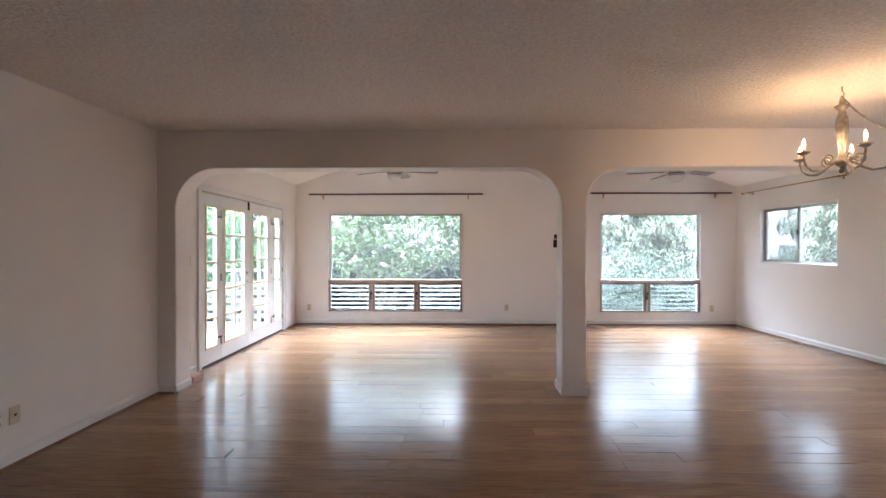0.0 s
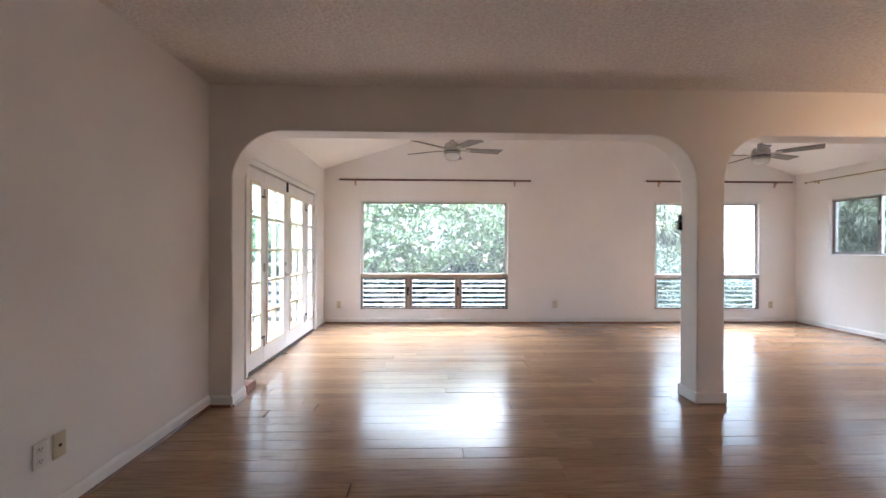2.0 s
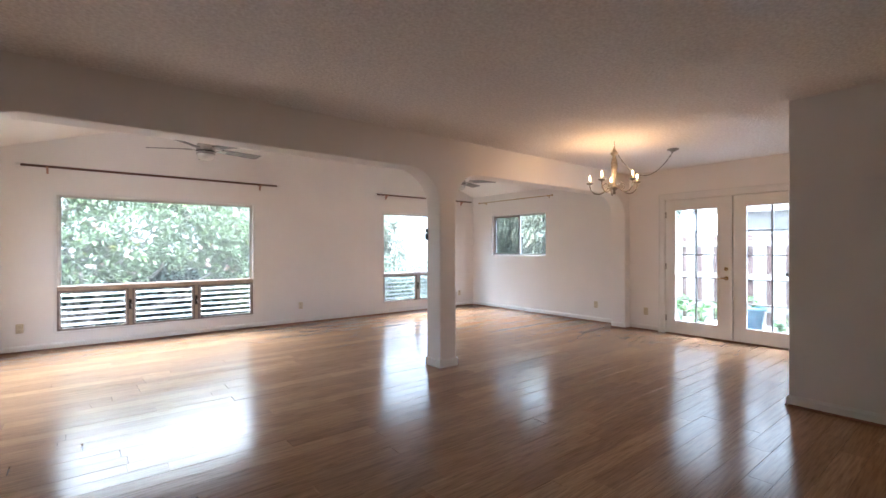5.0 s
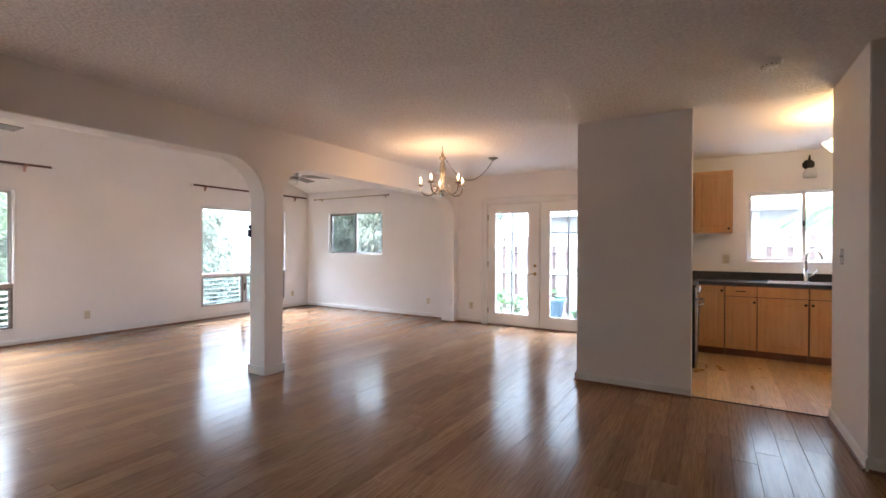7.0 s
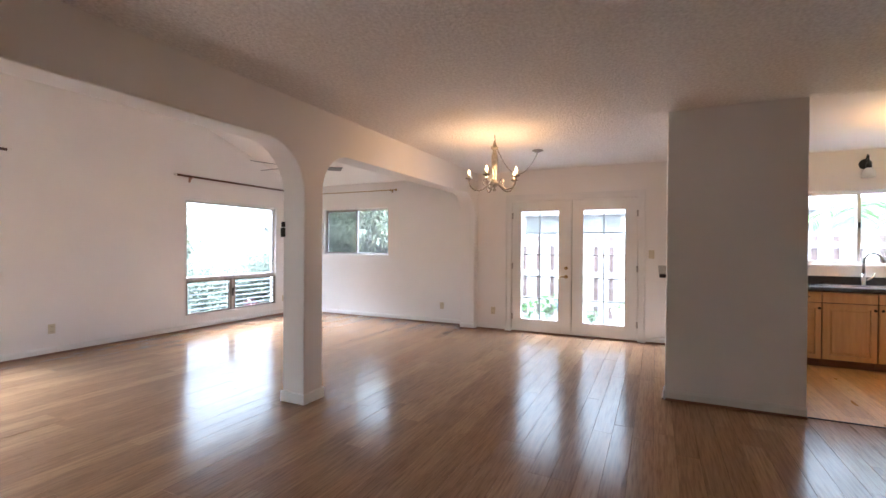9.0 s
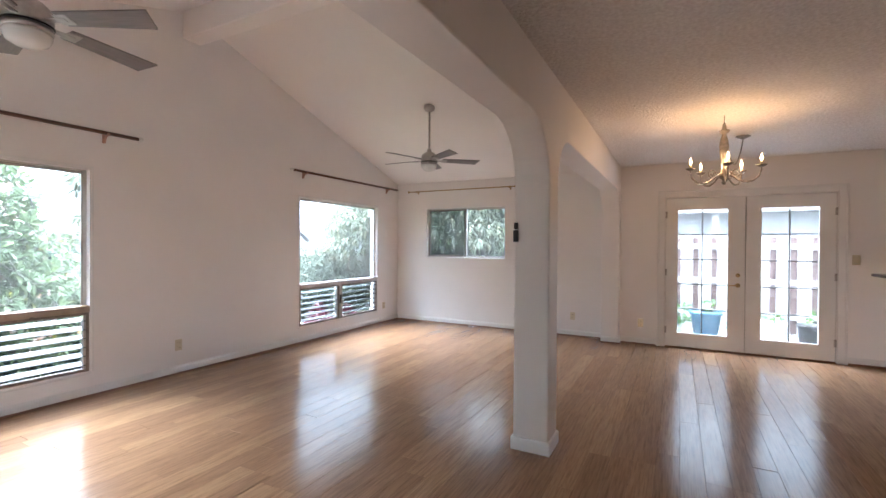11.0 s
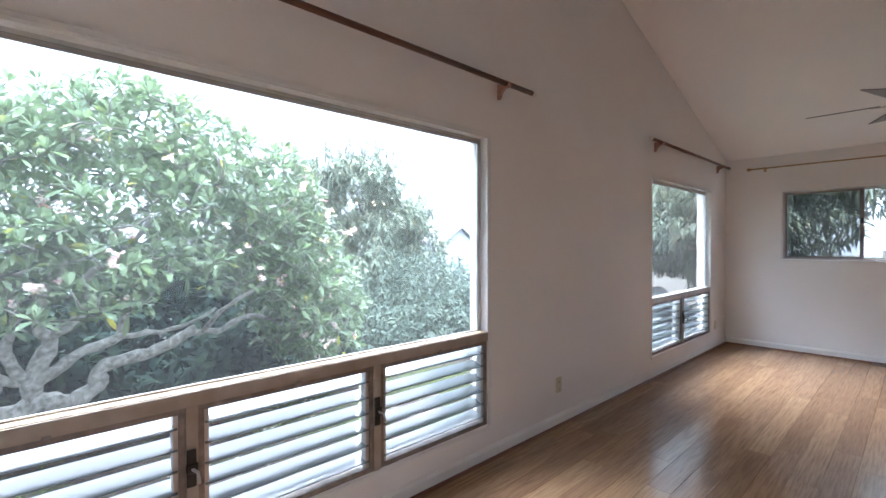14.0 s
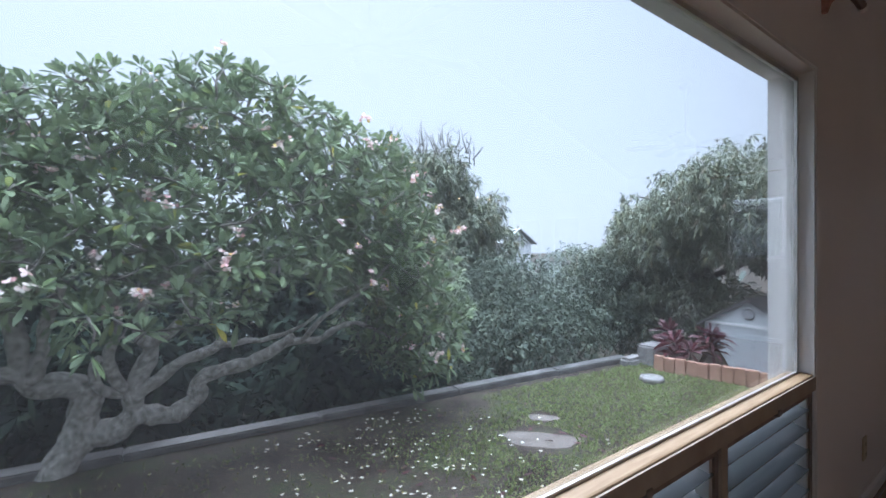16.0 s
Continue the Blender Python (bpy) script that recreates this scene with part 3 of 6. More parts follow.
def picture_window(name, x0, x1, mullions, tilt, label, rail_mat, face_mat):
    """A fixed pane over a row of glass louvres, in the north wall. Local origin at the sill's west end."""
    w, h, rail = x1 - x0, 2.045 - 0.217, 0.57
    r = root(name, (x0, YN, 0.217), label, "window", kind="structure", turn=NORTH)
    fy0, fy1 = 0.055, 0.08
    part("window_frame", v_panel(bmesh.new(), 0, w, 0, h, fy0, fy1, [(0.035, w - 0.035, 0.03, rail - 0.02), (0.045, w - 0.045, rail + 0.005, h - 0.035)]), M_FRAME, r, "chalky white window frame")
    part("lining", v_panel(bmesh.new(), 0.001, w - 0.001, 0.001, h - 0.001, -0.003, 0.055, [(0.012, w - 0.012, 0.012, h - 0.012)]), M_WHITE, r)
    soft_edges(part("rail", box(0.014, w - 0.014, -0.002, 0.083, rail - 0.03, rail + 0.032), rail_mat, r, "worn rail under the pane"), 0.006)
    part("rail_face", box(0.014, w - 0.014, -0.008, -0.0025, rail - 0.028, rail + 0.026), face_mat, r)
    part("bead", boxes((0.045, w - 0.045, 0.042, 0.05, rail + 0.0325, rail + 0.040), (0.045, w - 0.045, 0.040, 0.05, h - 0.052, h - 0.035), (w - 0.060, w - 0.045, 0.040, 0.05, rail + 0.03, h - 0.035), (0.045, 0.06, 0.040, 0.05, rail + 0.03, h - 0.035)), M_ALU, r, "dark glazing bead")
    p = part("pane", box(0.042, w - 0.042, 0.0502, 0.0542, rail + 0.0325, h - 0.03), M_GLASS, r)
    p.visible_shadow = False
    edges = [0.014] + [m - x0 for m in mullions] + [w - 0.014]
    for m in mullions:
        part("mullion", box(m - x0 - 0.02, m - x0 + 0.02, -0.004, 0.10, 0.012, rail - 0.031), face_mat, r)
    for k, (a, b) in enumerate(zip(edges, edges[1:])):
        a, b = a + (0.021 if k else 0.0), b - (0.021 if k < len(edges) - 2 else 0.0)
        z0, z1 = 0.012, rail - 0.031
        part("sash", v_panel(bmesh.new(), a, b, z0, z1, 0.004, 0.052, [(a + 0.022, b - 0.022, z0 + 0.024, z1 - 0.022)]), M_DARKFRAME, r, "weathered dark louvre frame")
        part("louvre_channel", boxes((a + 0.022, a + 0.04, 0.012, 0.05, z0 + 0.024, z1 - 0.022), (b - 0.04, b - 0.022, 0.012, 0.05, z0 + 0.024, z1 - 0.022)), M_ALU, r)
        n = 6
        step = (z1 - z0 - 0.05) / n
        for j in range(n):
            zc = z0 + 0.026 + step * (j + 0.5)
            bm = box(a + 0.026, b - 0.026, -0.046, 0.046, -0.003, 0.003)
            bmesh.ops.transform(bm, matrix=pose(0, 0.05, zc, tilt), verts=bm.verts[:])
            o = part("louvre_blade", bm, M_LOUVRE, r)
            bm = boxes((a + 0.034, a + 0.042, -0.046, 0.02, -0.007, -0.003), (b - 0.042, b - 0.034, -0.046, 0.02, -0.007, -0.003))
            bmesh.ops.transform(bm, matrix=pose(0, 0.05, zc, tilt), verts=bm.verts[:])
            part("blade_clip", bm, M_ALU, r)
        # Unseen dark sheet, added to dim the view between the louvre blades.
        part("fly_screen", box(a + 0.022, b - 0.022, 0.101, 0.103, z0 + 0.024, z1 - 0.022), M_SCREEN, r)
        # operator: a small lever and its gear plate on the mullion side
        hx = b + 0.016 if k < len(edges) - 2 else a - 0.018
        if k < len(edges) - 2:
            zc = z0 + 0.30
            part("operator", boxes((hx - 0.016, hx + 0.016, -0.016, -0.004, zc - 0.07, zc + 0.07), (hx - 0.02, hx + 0.02, -0.024, -0.010, zc - 0.015, zc + 0.02), bevel=0.003), M_BLACK, r, "black metal louvre operator")
            part("lever", tube([(hx, -0.02, zc), (hx + 0.012, -0.05, zc - 0.005), (hx + 0.016, -0.055, zc - 0.045)], 0.006, 6), M_ALU, r)
        part("latch", boxes(((a + b) / 2 - 0.012, (a + b) / 2 + 0.012, -0.012, 0.006, z1 - 0.012, z1 + 0.012), bevel=0.002), M_DARKFRAME, r)
    part("window_sill", box(-0.004, w + 0.004, -0.012, 0.05, -0.018, 0.006, 0.003), M_WHITE, r)
    soft_edges(part("casing", boxes((-0.019, w + 0.019, -0.007, -0.0035, h - 0.001, h + 0.021), (-0.019, 0.001, -0.007, -0.0035, 0.007, h - 0.0015), (w - 0.001, w + 0.019, -0.007, -0.0035, 0.007, h - 0.0015)), M_WHITE, r, "narrow white painted casing"), 0.0015)
    return r


picture_window("window_1", -2.18, 0.31, [-1.369, -0.535], 14, "large picture window with glass louvres below", M_RAILWOOD, M_TAN)
picture_window("window_2", 2.79, 4.625, [3.656], 5, "picture window over open glass louvres", M_ALU, M_ALU)


def slider_window(name, at, w, h, turn, label, frame_mat, inner, screen=False):
    r = root(name, at, label, "window", kind="structure", turn=turn)
    part("lining", v_panel(bmesh.new(), 0.001, w - 0.001, 0.001, h - 0.001, -0.003, 0.05, [(0.012, w - 0.012, 0.012, h - 0.012)]), M_WHITE, r)
    part("window_frame", v_panel(bmesh.new(), 0, w, 0, h, 0.05, 0.11, [(0.03, w - 0.03, 0.03, h - 0.03)]), frame_mat, r)
    m = w / 2
    part("sliding_sash", v_panel(bmesh.new(), 0.03, m + 0.018, 0.03, h - 0.03, 0.056, 0.076, [(0.055, m - 0.018, 0.055, h - 0.055)]), inner, r)
    part("fixed_sash", v_panel(bmesh.new(), m - 0.018, w - 0.03, 0.03, h - 0.03, 0.08, 0.1, [(m + 0.016, w - 0.045, 0.045, h - 0.045)]), frame_mat, r)
    for a, b, y in ((0.05, m - 0.01, 0.066), (m + 0.01, w - 0.04, 0.09)):
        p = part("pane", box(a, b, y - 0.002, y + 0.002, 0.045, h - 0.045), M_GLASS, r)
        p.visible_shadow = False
    part("latch", boxes((m - 0.012, m + 0.012, 0.03, 0.056, h * 0.5, h * 0.5 + 0.07), bevel=0.003), M_BLACK, r)
    part("window_sill", box(0.002, w - 0.002, -0.012, 0.05, -0.006, 0.014, 0.003), M_WHITE, r)
    if screen:
        part("fly_screen", box(0.03, m, 0.104, 0.107, 0.03, h - 0.03), M_SCREEN, r, "dark fly screen")
    return r


slider_window("window_3", (XE, 7.475, 1.155), 1.51, 0.89, EAST, "high two-pane sliding window", M_ALU, M_DARKFRAME, True)
slider_window("window_4", (XE, -0.08, 1.13), 1.195, 0.915, EAST, "white kitchen sliding window above the sink", M_WHITE, M_FRAME)

# ---- glazed doors ----


def door_leaf(parent, u0, u1, z0, z1, glass, cols, rows, bar, bar_mat, edge_mat, reverse_hinge):
    """One glazed leaf: stile-and-rail slab, bead round the glass, bars, pane and three hinges."""
    ga, gb, gz0, gz1 = glass
    leaf = part("door", v_panel(bmesh.new(), u0 + 0.002, u1 - 0.002, z0, z1, 0.005, 0.045, [(ga, gb, gz0, gz1)]), M_WHITE, parent)
    soft_edges(leaf, 0.003)
    part("glazing_bead", v_panel(bmesh.new(), ga - 0.022, gb + 0.022, gz0 - 0.022, gz1 + 0.022, -0.004, 0.0048, [(ga + 0.003, gb - 0.003, gz0 + 0.003, gz1 - 0.003)]), edge_mat, leaf)
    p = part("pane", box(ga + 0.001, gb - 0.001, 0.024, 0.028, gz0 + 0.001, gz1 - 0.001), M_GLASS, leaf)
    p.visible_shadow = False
    for i in range(1, cols):
        u = ga + (gb - ga) * i / cols
        part("glazing_bar", box(u - bar, u + bar, 0.0, 0.044, gz0 + 0.001, gz1 - 0.001), bar_mat, leaf)
    for j in range(1, rows):
        z = gz0 + (gz1 - gz0) * j / rows
        part("glazing_bar", box(ga + 0.001, gb - 0.001, 0.001, 0.043, z - bar, z + bar), bar_mat, leaf)
    uh = u1 if reverse_hinge else u0
    for z in (z0 + 0.22, (z0 + z1) / 2, z1 - 0.22):
        part("hinge", tube([(uh, -0.003, z - 0.045), (uh, -0.003, z + 0.045)], 0.007, 8), M_NICKEL, leaf)
        part("hinge_plate", box(uh - 0.018, uh + 0.018, 0.0005, 0.0045, z - 0.045, z + 0.045), M_NICKEL, leaf)
    return leaf


def casing(parent, u0, u1, z1, wide):
    """Moulded trim round an opening, three stepped boards."""
    part("casing", boxes((u0 - wide, u0 - 0.004, -0.018, -0.001, 0.0, z1 + wide), (u1 + 0.004, u1 + wide, -0.018, -0.001, 0.0, z1 + wide), (u0 - 0.004, u1 + 0.004, -0.018, -0.001, z1 + 0.004, z1 + wide), bevel=0.003), M_WHITE, parent)
    part("casing_lip", boxes((u0 - wide - 0.001, u0 - wide + 0.022, -0.03, -0.0185, 0.0, z1 + wide + 0.002), (u1 + wide - 0.022, u1 + wide + 0.001, -0.03, -0.0185, 0.0, z1 + wide + 0.002), (u0 - wide + 0.022, u1 + wide - 0.022, -0.03, -0.0185, z1 + wide - 0.022, z1 + wide + 0.002), bevel=0.003), M_WHITE, parent)
    part("door_stop", boxes((u0, u0 + 0.022, 0.047, 0.062, 0.0, z1), (u1 - 0.022, u1, 0.047, 0.062, 0.0, z1), (u0, u1, 0.047, 0.062, z1 - 0.03, z1)), M_WHITE, parent)
    part("jamb", boxes((u0, u0 + 0.004, 0.001, 0.14, 0.0, z1 - 0.005), (u1 - 0.004, u1, 0.001, 0.14, 0.0, z1 - 0.005), (u0, u1, 0.001, 0.14, z1 - 0.004, z1)), M_WHITE, parent)


def lever_set(parent, u, z, way, metal):
    o = part("deadbolt", lathe([(0.0, 0.0), (0.026, 0.0), (0.026, 0.008), (0.012, 0.012), (0.012, 0.02), (0.0, 0.02)], 16), metal, parent)
    o.matrix_local = pose(u, 0.004, z + 0.13, 90)
    o = part("rose", lathe([(0.0, 0.0), (0.028, 0.0), (0.028, 0.008), (0.012, 0.014), (0.012, 0.03), (0.0, 0.03)], 16), metal, parent)
    o.matrix_local = pose(u, 0.004, z, 90)
    part("door_handle", tube([(u, -0.03, z), (u, -0.045, z), (u + way * 0.02, -0.05, z + 0.002), (u + way * 0.105, -0.045, z - 0.004)], [0.011, 0.011, 0.010, 0.007], 8), metal, parent, "lever handle")


# dining room: a pair of ten-light doors to the garden. u = 3.595 - y
r = root("door_1", (XD, 3.595, 0.0), "pair of closed white ten-light garden doors", "door", kind="structure", turn=EAST)
W2 = 1.84
left = door_leaf(r, 0.006, 0.925, 0.018, 2.04, (0.15, 0.735, 0.205, 1.885), 2, 5, 0.0065, M_BAR, M_WHITE, False)
right = door_leaf(r, 0.929, W2 - 0.006, 0.018, 2.04, (1.09, 1.672, 0.205, 1.885), 2, 5, 0.0065, M_BAR, M_WHITE, True)
# Strip coloured dark so that the gap between the leaves reads as shade.
part("meeting_strip", box(0.90, 0.955, 0.0455, 0.055, 0.02, 2.035), M_SLOT, left)
part("astragal", box(0.900, 0.923, -0.006, 0.0045, 0.02, 2.035, 0.003), M_WHITE, left)
lever_set(left, 0.845, 0.885, -1, M_BRASS)
casing(r, 0.0, W2, 2.05, 0.095)
part("threshold", box(0.004, W2 - 0.004, -0.02, 0.16, 0.0, 0.016, 0.004), M_TOE, r, "dark threshold")

# living room: two doors between folding side lights. u = y - 4.985
r = root("door_2", (XW, 4.985, 0.0), "four-leaf white glazed doors, closed, with cream bars", "door", kind="structure", turn=WEST)
u = [0.004, 0.458, 1.203, 2.005, 2.466]
for k, (ga, gb, cols) in enumerate(((0.117, 0.345, 1), (0.552, 1.077, 2), (1.352, 1.846, 2), (2.146, 2.331, 1))):
    leaf = door_leaf(r, u[k], u[k + 1], 0.022, 2.045, (ga, gb, 0.22, 1.89), cols, 5, 0.013, M_CREAM, M_CREAM, k in (2, 3))
    if k == 1:
        lever_set(leaf, 1.15, 0.92, -1, M_NICKEL)
        part("top_bolt", box(1.185, 1.215, -0.016, 0.0035, 1.93, 2.05, 0.003), M_BLACK, leaf, "black surface bolt")
    part("meeting_strip", box(u[k + 1] - 0.012, u[k + 1] + 0.012, 0.0455, 0.055, 0.022, 2.045), M_WHITE, leaf)
    if k in (0, 3):
        for z in (0.3, 1.78):
            uu = u[1] - 0.05 if k == 0 else u[3] + 0.05
            part("barrel_bolt", boxes((uu - 0.04, uu + 0.05, -0.012, 0.0035, z - 0.01, z + 0.01), bevel=0.002), M_BLACK, leaf, "small black barrel bolt")
casing(r, 0.0, 2.47, 2.055, 0.085)
# Near-black colour puts the shadow line below the doors into the threshold.
part("threshold", box(0.004, 2.466, -0.018, 0.16, 0.0, 0.02, 0.004), M_SUB, r, "threshold coloured near black for the shadow under the doors")
tagged(part("wood_offcut", box(-2.70, -2.56, YB1 + 0.05, YB1 + 0.24, 0.001, 0.07, 0.008, 2), M_BRACKET), "small bare wooden block on the floor by the doors", "wood block")

# ---- ceiling fans ----


def ceiling_fan(at, roof_z, turn):
    x, y, z = at
    r = root("ceiling_fan", (x, y, z), "brushed nickel five-blade ceiling fan with an opal bowl light", "ceiling fan", "ceiling fans")
    top = roof_z - z
    part("canopy", lathe([(0.0, top + 0.02), (0.07, top + 0.02), (0.072, top - 0.02), (0.06, top - 0.05), (0.03, top - 0.065), (0.0, top - 0.065)], 24), M_NICKEL, r)
    part("downrod", tube([(0, 0, 0.13), (0, 0, top - 0.05)], 0.0125, 12), M_NICKEL, r)
    part("motor", lathe([(0.0, 0.155), (0.022, 0.155), (0.03, 0.12), (0.07, 0.10), (0.098, 0.07), (0.105, 0.02), (0.105, -0.005), (0.098, -0.012), (0.0, -0.012)], 32), M_NICKEL, r)
    part("trim_ring", lathe([(0.098, -0.0125), (0.108, -0.0125), (0.108, -0.02), (0.098, -0.02), (0.09, -0.0125)], 32), M_BLACK, r, "thin black ring")
    part("light_fitter", lathe([(0.0, -0.0205), (0.102, -0.0205), (0.104, -0.05), (0.0, -0.05)], 32), M_NICKEL, r)
    part("light_bowl", lathe([(0.0, -0.0505), (0.098, -0.0505), (0.1, -0.07), (0.086, -0.105), (0.05, -0.125), (0.0, -0.13)], 32), M_OPAL, r, "opal glass light bowl, unlit")
    for k in range(5):
        a = turn + 72 * k
        bm = bmesh.new()
        n, rows = 9, []
        for i in range(n):
            t = i / (n - 1)
            rr = 0.175 + 0.485 * t
            half = 0.052 + 0.018 * t
            lead = 0.02 * t
            rows.append([bm.verts.new((rr - (0.035 if s > 0 and i == n - 1 else 0.0), s * half + lead, zz)) for zz in (0.004, -0.004) for s in (-1, 1)])
        for p, q in zip(rows, rows[1:]):
            bm.faces.new((p[0], q[0], q[1], p[1]))
            bm.faces.new((p[3], q[3], q[2], p[2]))
            bm.faces.new((p[0], p[2], q[2], q[0]))
            bm.faces.new((p[1], q[1], q[3], p[3]))
        bm.faces.new((rows[0][0], rows[0][1], rows[0][3], rows[0][2]))
        bm.faces.new((rows[-1][0], rows[-1][2], rows[-1][3], rows[-1][1]))
        bmesh.ops.recalc_face_normals(bm, faces=bm.faces[:])
        blade = part("blade", bm, M_BLADE, r)
        blade.matrix_local = pose(0, 0, 0.012, 0, 0, a) @ pose(0, 0, 0, -12)
        bm = boxes((0.085, 0.21, -0.017, 0.017, -0.013, -0.005), (0.16, 0.235, -0.038, 0.038, -0.010, -0.0045), bevel=0.003)
        arm = part("blade_iron", bm, M_NICKEL, r)
        arm.matrix_local = pose(0, 0, 0.012, 0, 0, a) @ pose(0, 0, 0, -12)
    return r


def roof_z(x):
    return RIDGE_Z - (RIDGE_X - x) * (RIDGE_Z - EAVE_W) / (RIDGE_X - XW) if x < RIDGE_X else RIDGE_Z - (x - RIDGE_X) * (RIDGE_Z - EAVE_E) / (XE - RIDGE_X)


ceiling_fan((-0.73, 6.38, 2.505), roof_z(-0.73), 7)
ceiling_fan((3.28, 6.305, 2.47), roof_z(3.28), 18)

# ---- curtain poles ----


def wooden_pole(x0, x1, z):
    r = root("curtain_pole", (x0, YN, z), "dark wooden curtain pole on reddish wooden brackets, no curtain", "curtain rod", "wooden curtain poles")
    w = x1 - x0
    part("pole", tube([(0.03, -0.075, 0), (w - 0.03, -0.075, 0)], 0.0165, 12), M_RODWOOD, r)
    for u, s in ((0.03, -1), (w - 0.03, 1)):
        o = part("finial", lathe([(0.0, 0.0), (0.018, 0.0), (0.021, 0.012), (0.019, 0.034), (0.01, 0.043), (0.0, 0.045)], 12), M_WPLASTIC, r, "small white end cap")
        o.matrix_local = pose(u, -0.075, 0, 0, 90 * s)
    for u in (0.28, w - 0.29):
        bm = v_prism(bmesh.new(), [(0.0, 0.01), (-0.10, 0.0), (-0.10, -0.022), (-0.055, -0.028), (-0.03, -0.05), (-0.018, -0.085), (0.0, -0.085)], u - 0.011, u + 0.011, axis="x")
        soft_edges(part("bracket", bm, M_BRACKET, r, "reddish carved bracket"), 0.003)
    return r


wooden_pole(-2.535, 0.695, 2.375)
wooden_pole(2.575, 5.155, 2.385)
r = root("curtain_pole", (XE, 7.824, 2.345), "thin brass curtain rod with ball finials", "curtain rod", turn=EAST)
part("rod", tube([(0.04, -0.07, 0), (2.03, -0.07, 0)], 0.009, 10), M_BRASS, r)
for u, s in ((0.04, -1), (2.03, 1)):
    o = part("finial", lathe([(0.0, 0.0), (0.012, 0.0), (0.012, 0.01), (0.02, 0.022), (0.02, 0.034), (0.01, 0.046), (0.0, 0.05)], 12), M_BRASS, r)
    o.matrix_local = pose(u, -0.07, 0, 0, 90 * s)
for u in (0.18, 1.94):
    part("bracket", boxes((u - 0.008, u + 0.008, -0.08, 0.0, -0.018, -0.009), (u - 0.014, u + 0.014, -0.006, 0.0, -0.04, 0.02), bevel=0.002), M_BRASS, r)
    o = part("ring", lathe([(0.011, -0.007), (0.016, -0.007), (0.016, 0.007), (0.011, 0.007)], 12), M_BRASS, r)
    o.matrix_local = pose(u, -0.07, 0, 0, 90)

# ---- chandelier ----
TOPZ = CEIL
r = root("chandelier", (CHAND.x, CHAND.y, 1.92), "antique gilt five-arm candle chandelier, lit, hung from a swagged chain", "chandelier")
part("hook", tube([(0, 0, TOPZ - 1.92), (0, 0, 0.575), (0.014, 0, 0.56), (0.012, 0, 0.54), (0, 0, 0.535)], 0.004, 6), M_PEWTER, r)
part("column", lathe([(0.0, 0.0), (0.012, 0.004), (0.02, 0.02), (0.01, 0.034), (0.014, 0.046), (0.03, 0.056), (0.042, 0.07), (0.05, 0.09), (0.04, 0.10), (0.024, 0.112), (0.018, 0.15), (0.022, 0.2), (0.033, 0.27), (0.038, 0.33), (0.033, 0.38), (0.022, 0.42), (0.018, 0.44), (0.04, 0.46), (0.044, 0.472), (0.02, 0.482), (0.014, 0.52), (0.006, 0.54), (0.0, 0.54)], 24), M_PEWTER, r)
for k, a in enumerate((38, 110, 182, 254, 326)):
    turn = Matrix.Rotation(radians(a), 4, "Z")
    pts = [(0.03, 0.085), (0.07, 0.07), (0.11, 0.035), (0.16, 0.012), (0.215, 0.02), (0.255, 0.055), (0.27, 0.105), (0.27, 0.125)]
    arm = part("arm", tube([(p, 0, z) for p, z in pts], [0.009, 0.009, 0.009, 0.0085, 0.008, 0.0075, 0.007, 0.007], 8), M_PEWTER, r)
    arm.matrix_local = turn
    scroll = [(0.09 + 0.034 * math.cos(t) * (1 - t / 11), 0, 0.10 + 0.034 * math.sin(t) * (1 - t / 11)) for t in [0.55 * i - 1.2 for i in range(15)]]
    part("scroll", tube(scroll, 0.005, 6), M_PEWTER, arm)
    part("drip_pan", lathe([(0.0, 0.125), (0.012, 0.125), (0.036, 0.138), (0.042, 0.147), (0.036, 0.146), (0.014, 0.138), (0.0, 0.138)], 18, (0.27, 0, 0)), M_PEWTER, arm)
    part("candle", lathe([(0.0, 0.138), (0.0095, 0.138), (0.0095, 0.18), (0.0, 0.18)], 12, (0.27, 0, 0)), M_CREAM, arm, "cream candle sleeve")
    part("bulb", lathe([(0.0, 0.181), (0.005, 0.181), (0.009, 0.190), (0.011, 0.200), (0.0095, 0.212), (0.0045, 0.228), (0.0015, 0.24), (0.0, 0.242)], 14, (0.27, 0, 0)), M_BULB, arm, "lit flame-tip bulb")
part("swag_chain", tube([(0.0, 0, 0.54)] + [(0.935 * t, -0.235 * t, 0.54 + (0.585 - 0.54) * t - 0.34 * math.sin(math.pi * t) ** 0.8 * (1 - 0.15 * t)) for t in [0.08 * i for i in range(1, 12)]] + [(0.935, -0.235, 0.575)], 0.0035, 6), M_PEWTER, r)
bm = bmesh.new()
pts = [Vector((0.935 * t, -0.235 * t, 0.54 + 0.045 * t - 0.34 * math.sin(math.pi * t) ** 0.8 * (1 - 0.15 * t))) for t in [i / 44 for i in range(45)]]
for i, (a, b) in enumerate(zip(pts, pts[1:])):
    d = (b - a).normalized()
    s = d.orthogonal().normalized()
    if i % 2:
        s = d.cross(s)
    c, half = (a + b) / 2, (b - a).length * 0.72
    v_tube(bm, [c + d * (half * math.cos(t)) + s * (0.007 * math.sin(t)) for t in [math.pi * 2 * q / 8 for q in range(9)]], 0.0017, 4, cap=False)
part("chain_links", bm, M_PEWTER, r)
bm = tube([(0.006, 0.01, 0.53), (0.03, 0.012, 0.44), (0.045, 0.01, 0.36), (0.03, 0.012, 0.42), (0.012, 0.008, 0.50)], 0.0035, 6)
part("slack_cord", bm, M_PEWTER, r)
